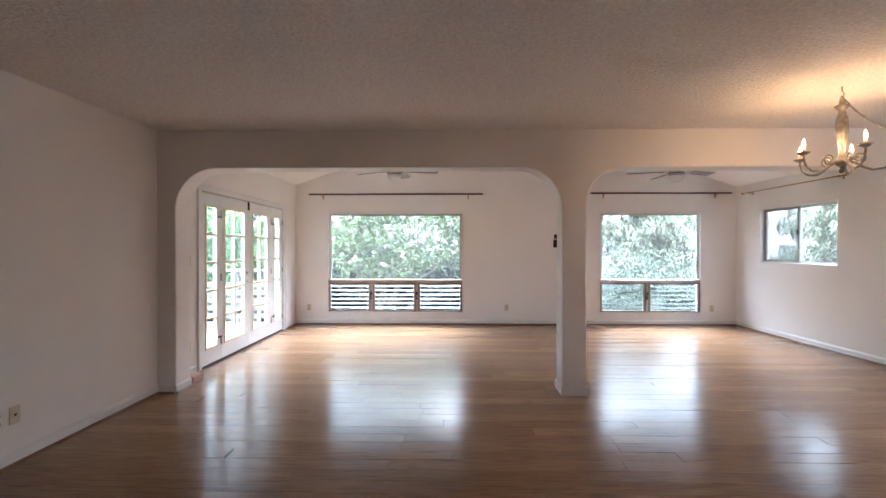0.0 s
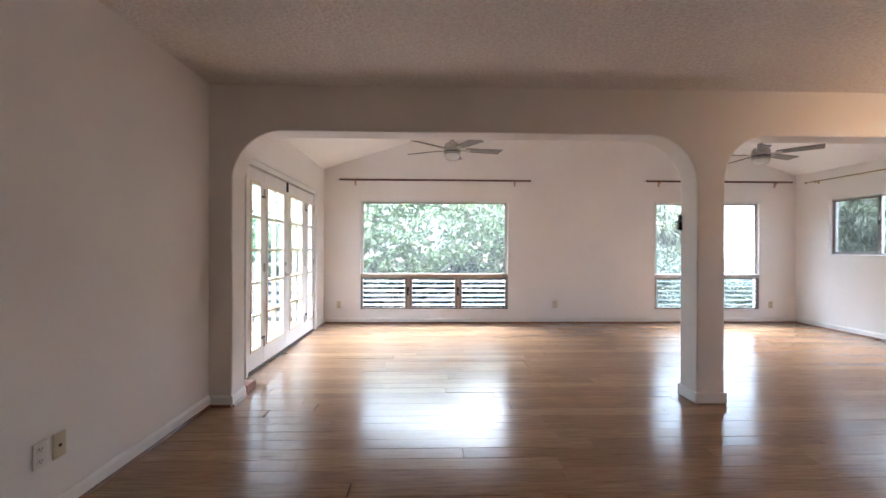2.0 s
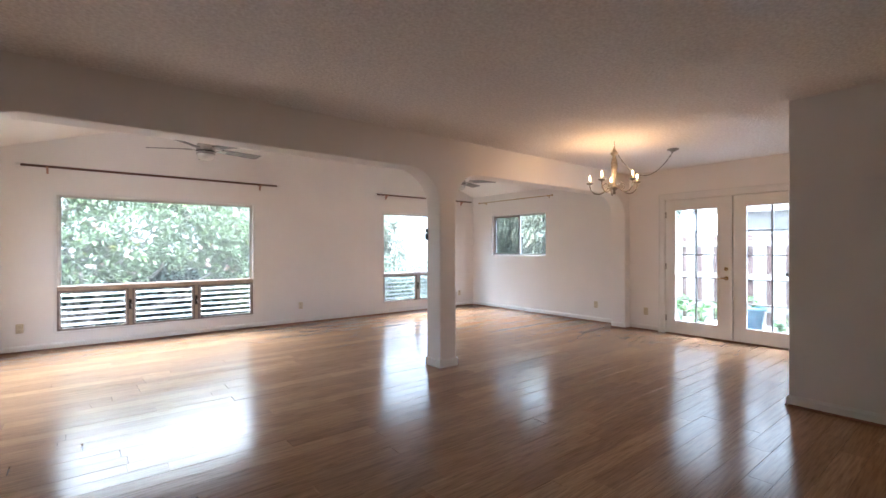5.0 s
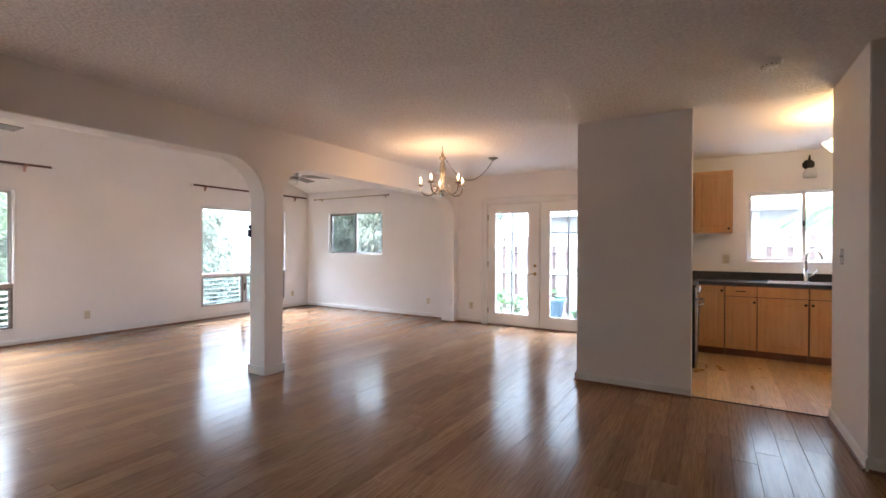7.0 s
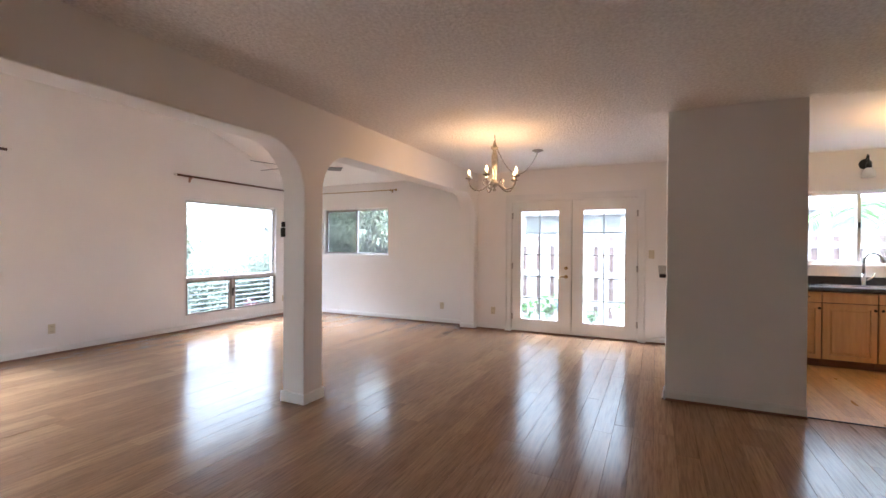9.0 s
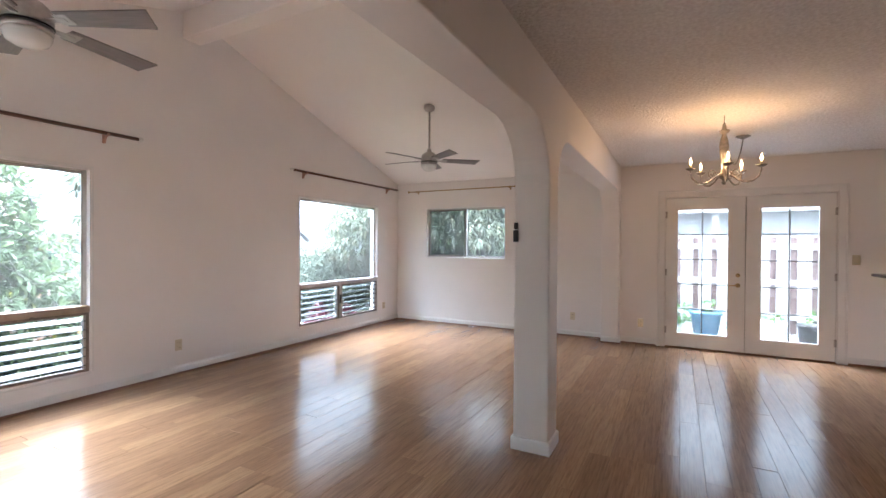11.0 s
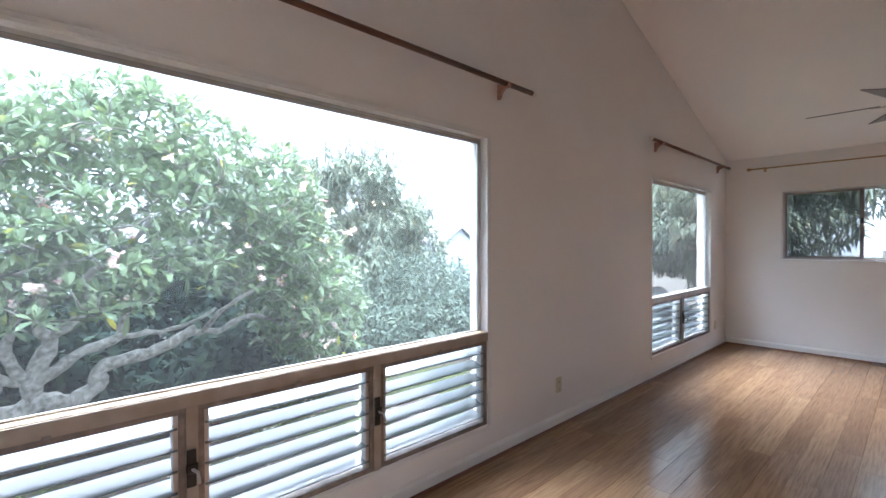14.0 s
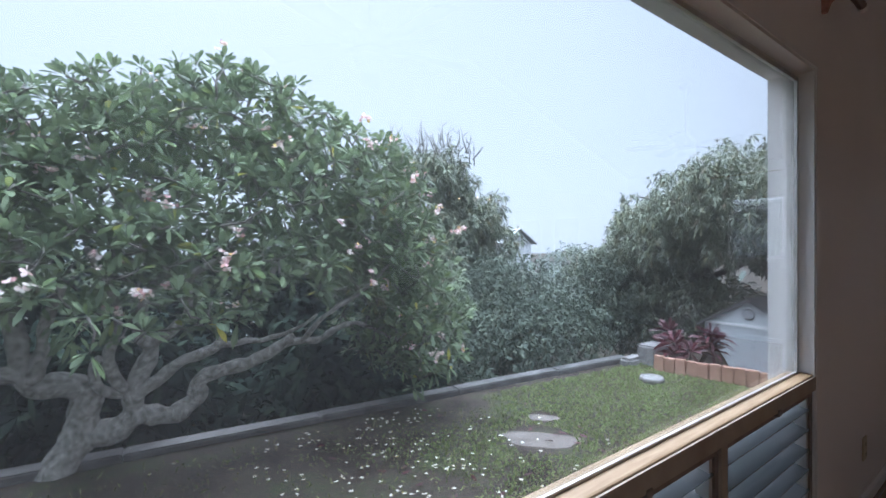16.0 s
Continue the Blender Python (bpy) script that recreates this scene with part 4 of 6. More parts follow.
part("ceiling_canopy", lathe([(0.0, TOPZ - 1.92), (0.066, TOPZ - 1.92), (0.068, TOPZ - 1.928), (0.03, TOPZ - 1.945), (0.008, TOPZ - 1.955), (0.0, TOPZ - 1.955)], 24, (0.935, -0.235, 0)), M_PEWTER, r, "tarnished ceiling plate")

# ---- small wall and ceiling fittings ----


def wall_plate(name, at, turn, label, face, kind_of, category, group=""):
    r = root(name, at, label, category, group, turn=turn)
    soft_edges(part("plate", box(-0.036, 0.036, -0.007, 0.0, -0.058, 0.058), face, r), 0.003)
    if kind_of == "outlet":
        for z in (-0.026, 0.026):
            part("socket", box(-0.017, 0.017, -0.0095, -0.0072, z - 0.014, z + 0.014, 0.002), M_WPLASTIC if face is M_WPLASTIC else M_IVORY, r)
            part("slots", boxes((-0.008, -0.0055, -0.0102, -0.0096, z - 0.005, z + 0.006), (0.0055, 0.008, -0.0102, -0.0096, z - 0.005, z + 0.006), (-0.002, 0.002, -0.0102, -0.0096, z - 0.011, z - 0.007)), M_SLOT, r)
    elif kind_of == "jack":
        part("jack", box(-0.007, 0.007, -0.010, -0.0072, -0.008, 0.006), M_SLOT, r, "dark socket hole")
    else:
        part("toggle", box(-0.005, 0.005, -0.018, -0.0072, -0.004, 0.012, 0.002), face, r)
    return r


OUT = "brass-toned wall outlet near the floor"
wall_plate("wall_outlet", (-2.522, YN, 0.305), NORTH, OUT, M_IVORY, "outlet", "outlet", "wall outlets")
wall_plate("wall_outlet", (1.103, YN, 0.307), NORTH, OUT, M_IVORY, "outlet", "outlet", "wall outlets")
wall_plate("wall_outlet", (4.813, YN, 0.30), NORTH, OUT, M_IVORY, "outlet", "outlet", "wall outlets")
wall_plate("wall_outlet", (XE, 4.865, 0.305), EAST, OUT, M_IVORY, "outlet", "outlet", "wall outlets")
wall_plate("wall_outlet", (XD, 3.90, 0.30), EAST, OUT, M_IVORY, "outlet", "outlet", "wall outlets")
wall_plate("wall_outlet", (XW, 4.74, 0.315), WEST, OUT, M_IVORY, "outlet", "outlet", "wall outlets")
wall_plate("wall_outlet", (XWF, 2.66, 0.322), WEST, "ivory outlet on the plain wall", M_WPLASTIC, "outlet", "outlet", "wall outlets")
wall_plate("wall_jack", (XWF, 2.765, 0.322), WEST, "ivory cable socket beside the outlet", M_IVORY, "jack", "socket")
wall_plate("light_switch", (XW, 4.74, 1.265), WEST, "ivory light switch beside the glazed doors", M_IVORY, "switch", "switch", "light switches")
wall_plate("light_switch", (XD, 1.585, 1.24), EAST, "ivory light switch beside the garden doors", M_IVORY, "switch", "switch", "light switches")
wall_plate("light_switch", (2.36, -0.485, 1.25), SOUTH, "steel switch plate on the hall wall", M_STEEL, "switch", "switch", "light switches")
wall_plate("wall_outlet", (3.75, 1.21, 0.33), SOUTH, "white outlet under the serving hatch", M_WPLASTIC, "outlet", "outlet", "wall outlets")
wall_plate("wall_outlet", (XE, 0.145, 1.165), EAST, "ivory double outlet above the worktop", M_IVORY, "outlet", "outlet", "wall outlets")
wall_plate("wall_outlet", (XE, 0.78, 1.19), EAST, "ivory outlet above the worktop", M_IVORY, "outlet", "outlet", "wall outlets")

r = root("pillar_bracket", (1.145, 4.40, 1.47), "small black two-part holder on the pillar", "bracket", turn=EAST)
part("holder_top", box(-0.012, 0.012, -0.026, 0.0, 0.02, 0.065, 0.003), M_BLACK, r)
part("holder_bottom", box(-0.014, 0.014, -0.032, 0.0, -0.065, 0.014, 0.003), M_BLACK, r)

r = root("smoke_detector", (1.797, -0.018, CEIL), "round white smoke detector on the ceiling", "smoke detector")
part("base", lathe([(0.0, 0.0), (0.066, 0.0), (0.068, -0.01), (0.0, -0.01)], 28), M_WPLASTIC, r)
part("cover", lathe([(0.06, -0.0105), (0.063, -0.02), (0.052, -0.036), (0.03, -0.043), (0.0, -0.044)], 28), M_WPLASTIC, r)
part("vents", boxes(*[(0.05 * math.cos(a) - 0.004, 0.05 * math.cos(a) + 0.004, 0.05 * math.sin(a) - 0.004, 0.05 * math.sin(a) + 0.004, -0.038, -0.033) for a in [math.pi * k / 6 for k in range(12)]]), M_SLOT, r)

# ---- serving bar ----
tagged(soft_edges(part("serving_bar", boxes((2.795, 4.98, 1.0, 1.09, 1.062, 1.095), (2.795, 4.98, 1.09, 1.50, 1.062, 1.095)), M_COUNTER), 0.006), "dark stone serving bar through the hatch, empty", "counter")

# ---- kitchen ----
CX = 4.64


def panel_door(parent, name, u0, u1, z0, z1, arched=False, knob=None):
    """A raised-panel front in the (u, y, z) frame, the face toward negative y."""
    fr = 0.055
    d = part(name, v_panel(bmesh.new(), u0, u1, z0, z1, -0.022, -0.003, [(u0 + fr, u1 - fr, z0 + fr, z1 - fr)]), M_MAPLE, parent)
    soft_edges(d, 0.003)
    a, b, c, e = u0 + fr + 0.001, u1 - fr - 0.001, z0 + fr + 0.001, z1 - fr - 0.001
    bm = box(a, b, -0.007, -0.003, c, e)
    v_box(bm, a + 0.022, b - 0.022, -0.019, -0.0075, c + 0.022, e - (0.05 if arched else 0.022), 0.005)
    if arched:
        mid, half = (a + b) / 2, (b - a) / 2 - 0.022
        v_prism(bm, [(mid - half + 0.006, e - 0.052)] + [(mid + half * math.cos(t) * 0.97, e - 0.052 + 0.036 * math.sin(t)) for t in [math.pi - math.pi * k / 10 for k in range(11)]] + [(mid + half - 0.006, e - 0.052)], -0.0188, -0.0078)
    part("raised_panel", bm, M_MAPLE, d)
    if knob:
        o = part("knob", lathe([(0.0, 0.0), (0.007, 0.0), (0.007, 0.012), (0.015, 0.018), (0.014, 0.026), (0.0, 0.03)], 12), M_BLACK, d, "dark round knob")
        o.matrix_local = pose(knob[0], -0.022, knob[1], 90)
    return d


def base_unit(y_top, width, drawer, doors, label, knob_right=True, pull=False):
    """A floor unit against the east kitchen wall; u runs south from y_top."""
    r = root("base_cabinet", (CX, y_top, 0.0), label, "cabinet", "kitchen base cabinets", turn=EAST)
    part("body", box(0.001, width - 0.001, -0.002, 0.58, 0.09, 0.862), M_TOE, r)
    part("toe_kick", box(0.001, width - 0.001, 0.065, 0.58, 0.002, 0.089), M_TOE, r, "dark toe kick")
    top = 0.725 if drawer else 0.85
    panel_door(r, "door", 0.006, width - 0.006, 0.10, top, knob=((width - 0.03) if knob_right else 0.03, top - 0.055))
    if drawer:
        d = soft_edges(part("drawer_front", box(0.004, width - 0.004, -0.022, -0.003, 0.735, 0.85), M_MAPLE, r), 0.004)
        if pull:
            part("drawer_pull", tube([(width / 2 - 0.05, -0.022, 0.795), (width / 2 - 0.045, -0.04, 0.795), (width / 2 + 0.045, -0.04, 0.795), (width / 2 + 0.05, -0.022, 0.795)], 0.006, 8), M_BLACK, d, "dark bar pull")
    return r


base_unit(0.53, 0.36, False, 1, "maple base cabinet with one tall raised-panel door")
base_unit(0.168, 0.323, True, 1, "narrow maple cabinet with a drawer above its door", pull=True)
base_unit(-0.155, 0.478, True, 1, "maple sink cabinet door with a false drawer front")
base_unit(-0.635, 0.478, True, 1, "maple sink cabinet door with a false drawer front", knob_right=False)
base_unit(-1.115, 0.60, True, 1, "maple base cabinet beyond the sink")
bm = boxes((4.60, 4.72, -1.75, 1.088, 0.864, 0.902), (5.14, XE - 0.001, -1.75, 1.088, 0.864, 0.902), (4.72, 5.14, -1.75, -1.05, 0.864, 0.902), (4.72, 5.14, -0.28, 1.088, 0.864, 0.902), (XE - 0.02, XE - 0.001, -1.75, 1.088, 0.902, 1.0))
tagged(part("worktop", bm, M_COUNTER), "dark speckled worktop with a low upstand along the wall", "counter")
r = root("kitchen_sink", (0, 0, 0.902), "stainless steel double-bowl sink set in the worktop", "sink")
part("rim", boxes((4.70, 4.735, -1.07, -0.26, 0.0005, 0.006), (5.125, 5.16, -1.07, -0.26, 0.0005, 0.006), (4.735, 5.125, -1.07, -1.035, 0.0005, 0.006), (4.735, 5.125, -0.295, -0.26, 0.0005, 0.006), (4.735, 5.125, -0.69, -0.66, 0.0005, 0.006), bevel=0.002), M_STEEL, r)
for y0, y1 in ((-1.035, -0.69), (-0.66, -0.295)):
    part("bowl", boxes((4.737, 4.741, y0, y1, -0.17, 0.0), (5.119, 5.123, y0, y1, -0.17, 0.0), (4.741, 5.119, y0, y0 + 0.004, -0.17, 0.0), (4.741, 5.119, y1 - 0.004, y1, -0.17, 0.0), (4.741, 5.119, y0 + 0.004, y1 - 0.004, -0.17, -0.166)), M_STEEL, r)
r = root("kitchen_tap", (5.165, -0.68, 0.903), "brushed steel gooseneck tap with a side lever", "faucet")
part("body", lathe([(0.0, 0.0), (0.03, 0.0), (0.03, 0.01), (0.024, 0.02), (0.022, 0.14), (0.0, 0.14)], 20), M_STEEL, r)
part("spout", tube([(0, 0, 0.13), (-0.002, 0, 0.26), (-0.012, -0.005, 0.33), (-0.045, -0.03, 0.375), (-0.085, -0.07, 0.385), (-0.12, -0.105, 0.36), (-0.138, -0.125, 0.31), (-0.145, -0.132, 0.27)], [0.016, 0.014, 0.014, 0.014, 0.014, 0.015, 0.018, 0.02], 12), M_STEEL, r)
part("lever", tube([(0, -0.015, 0.06), (0, -0.07, 0.085), (0, -0.095, 0.12), (0, -0.10, 0.15)], [0.014, 0.011, 0.009, 0.008], 8), M_STEEL, r)

r = root("wall_cabinet", (4.92, 0.50, 1.51), "maple wall cabinet with an arched raised panel", "cabinet", turn=EAST)
part("body", box(0.001, 0.42, -0.002, 0.328, 0.0, 0.79), M_MAPLE, r)
panel_door(r, "door", 0.004, 0.405, 0.006, 0.784, arched=True, knob=(0.375, 0.05))
r = root("wall_cabinet", (4.92, 1.08, 1.51), "maple wall cabinet with an arched raised panel", "cabinet", turn=EAST)
part("body", box(0.001, 0.575, -0.002, 0.328, 0.0, 0.79), M_MAPLE, r)
panel_door(r, "door", 0.16, 0.57, 0.006, 0.784, arched=True, knob=(0.54, 0.05))
r = root("night_light", (XE, 0.02, 1.60), "small white plug-in device on the wall", "plug", turn=EAST)
part("case", box(-0.02, 0.02, -0.03, 0.0, -0.03, 0.03, 0.005), M_WPLASTIC, r)
part("switch_bar", box(-0.035, 0.02, -0.034, -0.0305, -0.012, 0.012, 0.002), M_WPLASTIC, r)

r = root("kitchen_range", (3.60, 0.44, 0.0), "black and stainless kitchen range, its front edge showing", "stove")
part("body", box(0.0, 0.76, 0.02, 0.645, 0.04, 0.90), M_BLACK, r, "black enamel sides")
part("oven_door", box(0.005, 0.755, -0.01, 0.0195, 0.20, 0.76, 0.006), M_STEEL, r)
part("door_glass", box(0.12, 0.64, -0.013, -0.0105, 0.33, 0.62), M_BLACK, r)
part("oven_handle", tube([(0.05, -0.01, 0.70), (0.05, -0.055, 0.715), (0.71, -0.055, 0.715), (0.71, -0.01, 0.70)], 0.012, 10), M_STEEL, r)
part("drawer", box(0.005, 0.755, -0.008, 0.0195, 0.05, 0.19, 0.006), M_STEEL, r)
part("control_panel", box(0.005, 0.755, -0.006, 0.0195, 0.77, 0.90, 0.006), M_STEEL, r)
for k in range(5):
    o = part("control_knob", lathe([(0.0, 0.0), (0.022, 0.0), (0.019, 0.022), (0.0, 0.024)], 14), M_STEEL, r)
    o.matrix_local = pose(0.09 + 0.145 * k, -0.006, 0.84, 90)
part("cooktop", box(0.0, 0.76, 0.0, 0.645, 0.9005, 0.915, 0.004), M_BLACK, r)
for gx in (0.2, 0.56):
    part("grate", boxes(*[(gx - 0.15, gx + 0.15, y - 0.006, y + 0.006, 0.92, 0.935) for y in (0.12, 0.24, 0.36, 0.48, 0.58)], *[(gx - 0.15 + 0.1 * i, gx - 0.138 + 0.1 * i, 0.11, 0.59, 0.9155, 0.9195) for i in range(4)]), M_BLACK, r)
r = root("range_hood", (3.60, 0.62, 1.44), "white under-cabinet range hood", "range hood")
soft_edges(part("hood_body", v_prism(bmesh.new(), [(0.0, 0.02), (0.0, 0.06), (0.10, 0.14), (0.466, 0.14), (0.466, 0.0), (0.03, 0.0)], 0.0, 0.76, axis="x"), M_WPLASTIC, r), 0.004)
part("filter", box(0.06, 0.70, 0.05, 0.42, -0.006, -0.0005), M_ALU, r)
r = root("hood_cabinet", (3.60, 0.75, 1.585), "maple cabinet above the range hood", "cabinet")
part("body", box(0.0, 0.76, 0.0, 0.338, 0.0, 0.72), M_MAPLE, r)
for a, b in ((0.004, 0.378), (0.382, 0.756)):
    panel_door(r, "door", a, b, 0.006, 0.714, knob=((b - 0.03) if a < 0.1 else a + 0.03, 0.05))

r = root("wall_sconce", (XE, -0.71, 2.345), "black wall sconce with a white downward glass shade, unlit", "wall lamp", turn=EAST)
o = part("backplate", lathe([(0.0, 0.0), (0.062, 0.0), (0.06, 0.012), (0.03, 0.022), (0.0, 0.024)], 24), M_BLACK, r)
o.matrix_local = pose(0, 0, 0, 90)
part("arm", tube([(0, -0.02, 0.02), (0, -0.05, 0.08), (0, -0.075, 0.10), (0, -0.095, 0.08), (0, -0.10, -0.03)], 0.008, 8), M_BLACK, r)
part("shade_cap", lathe([(0.0, 0.0), (0.022, 0.0), (0.03, -0.06), (0.0, -0.06)], 18, (0, -0.10, 0)), M_BLACK, r)
part("shade", lathe([(0.03, -0.06), (0.06, -0.10), (0.066, -0.17), (0.06, -0.17), (0.052, -0.105), (0.024, -0.066)], 24, (0, -0.10, 0)), M_OPAL, r, "frosted white shade")

r = root("kitchen_ceiling_lamp", (KLAMP[0], KLAMP[1], CEIL), "lit amber glass bowl lamp on scrolled metal arms", "ceiling lamp")
part("canopy", lathe([(0.0, 0.0), (0.075, 0.0), (0.07, -0.02), (0.03, -0.035), (0.0, -0.035)], 24), M_PEWTER, r)
part("stem", tube([(0, 0, -0.03), (0, 0, -0.49)], 0.008, 8), M_PEWTER, r)
for a in (60, 180, 300):
    pts = [(0.01, -0.06), (0.05, -0.10), (0.07, -0.14), (0.03, -0.18), (0.04, -0.22), (0.10, -0.21), (0.15, -0.225), (0.165, -0.26), (0.13, -0.275)]
    o = part("scroll_arm", tube([(p, 0, z) for p, z in pts], 0.006, 8), M_PEWTER, r)
    o.matrix_local = Matrix.Rotation(radians(a), 4, "Z")
part("bowl", lathe([(0.205, -0.275), (0.20, -0.285), (0.15, -0.345), (0.10, -0.40), (0.05, -0.44), (0.0, -0.45), (0.0, -0.445), (0.05, -0.434), (0.095, -0.395), (0.145, -0.34), (0.195, -0.28)], 32), M_BOWL, r, "glowing amber bowl")
part("finial", lathe([(0.0, -0.445), (0.014, -0.45), (0.01, -0.47), (0.0, -0.49)], 12), M_PEWTER, r)

# ---- outside: ground ----
GROUND = -1.2
rs = np.random.RandomState(11)


def kerb_y(x):
    return 13.80 - 0.1085 * x


def ground_z(x, y):
    """Level yard up to the kerb, then a wooded slope falling away to the north and east."""
    beyond = max(0.0, y - kerb_y(x) - 0.35)
    z = GROUND - min(3.2, beyond * 0.5)
    if y < 13.0:
        z -= min(0.9, max(0.0, x - 7.9) * 0.25)
    return z


gx = sorted({*[-300, -150, -80, -45, -30, -22], *[round(-16 + 0.8 * i, 2) for i in range(46)], *[24, 28, 34, 45, 80, 150, 300]})
gy = sorted({*[-300, -120, -50, -25, -12, -6, 0, 4], *[round(7 + 0.5 * i, 2) for i in range(34)], *[25, 28, 33, 40, 55, 80, 140, 300]})
gv = [(x, y, ground_z(x, y)) for y in gy for x in gx]
nx = len(gx)
gf = [(j * nx + i, j * nx + i + 1, (j + 1) * nx + i + 1, (j + 1) * nx + i) for j in range(len(gy) - 1) for i in range(nx - 1)]
me = bpy.data.meshes.new("ground")
me.from_pydata(gv, [], gf)
me.materials.append(M_SOIL)
tagged(new("ground", me), "wet muddy lawn sloping away into woods", "ground", kind="structure")


def leaf_mesh(name, base, way, length, width, droop, mat, parent=None, kind="stuff", roll=None):
    """Many lance-shaped leaves, six corners each, bent downward by droop."""
    n = len(base)
    base, way = np.asarray(base, float), np.asarray(way, float)
    way /= np.linalg.norm(way, axis=1)[:, None] + 1e-9
    length, width = np.broadcast_to(length, n)[:, None], np.broadcast_to(width, n)[:, None]
    side = np.cross(way, np.array([0, 0, 1.0]) + rs.normal(0, 0.45, (n, 3)))
    side /= np.linalg.norm(side, axis=1)[:, None] + 1e-9
    down = np.array([0, 0, -1.0]) * droop * length
    a = base + way * length * 0.35 + down * 0.1
    b = base + way * length * 0.72 + down * 0.45
    tip = base + way * length + down
    verts = np.stack([base, a - side * width * 0.42, a + side * width * 0.42, b - side * width * 0.5, b + side * width * 0.5, tip], 1).reshape(-1, 3)
    k = np.arange(n)[:, None] * 6
    loops = np.concatenate([k + np.array([0, 2, 1]), k + np.array([1, 2, 4, 3]), k + np.array([3, 4, 5])], 1).reshape(-1)
    totals = np.tile([3, 4, 3], n)
    starts = np.concatenate([[0], np.cumsum(totals)[:-1]])
    me = bpy.data.meshes.new(name)
    me.vertices.add(len(verts))
    me.vertices.foreach_set("co", verts.astype(np.float32).ravel())
    me.loops.add(len(loops))
    me.loops.foreach_set("vertex_index", loops.astype(np.int32))
    me.polygons.add(len(totals))
    me.polygons.foreach_set("loop_start", starts.astype(np.int32))
    me.update(calc_edges=True)
    me.validate()
    me.materials.append(mat)
    ob = new(name, me)
    if parent is not None:
        ob.parent = parent
    return tagged(ob, kind=kind)


def unit(v):
    return v / (np.linalg.norm(v, axis=-1, keepdims=True) + 1e-9)


def clumps(centres, out, per, length, spread, rise=0.2):
    """Base points and directions of leaf rosettes about each centre."""
    n = len(centres)
    c = np.repeat(centres, per, 0)
    o = np.repeat(unit(out), per, 0)
    d = unit(o * (1 - spread) + unit(rs.normal(0, 1, (n * per, 3))) * spread + np.array([0, 0, rise]))
    ln = length * rs.uniform(0.7, 1.2, n * per)
    return c + d * 0.02, d, ln


def lumps(blobs, count, shell=0.55):
    """Points near the outsides of overlapping uneven ellipsoids, with outward directions."""
    vol = np.array([b[3] * b[4] * b[5] for b in blobs]) ** 0.75
    pick = rs.choice(len(blobs), count, p=vol / vol.sum())
    b = np.array(blobs)[pick]
    d = unit(rs.normal(0, 1, (count, 3)))
    rad = rs.uniform(shell ** 2, 1, count) ** 0.5
    wob = 1 + 0.13 * np.sin(d[:, 0] * 7 + b[:, 0]) * np.cos(d[:, 2] * 6 + b[:, 1]) + rs.normal(0, 0.05, count)
    p = b[:, :3] + d * b[:, 3:6] * (rad * wob)[:, None]
    return p, unit(d * b[:, 3:6])


# ---- the frangipani beside the kerb ----


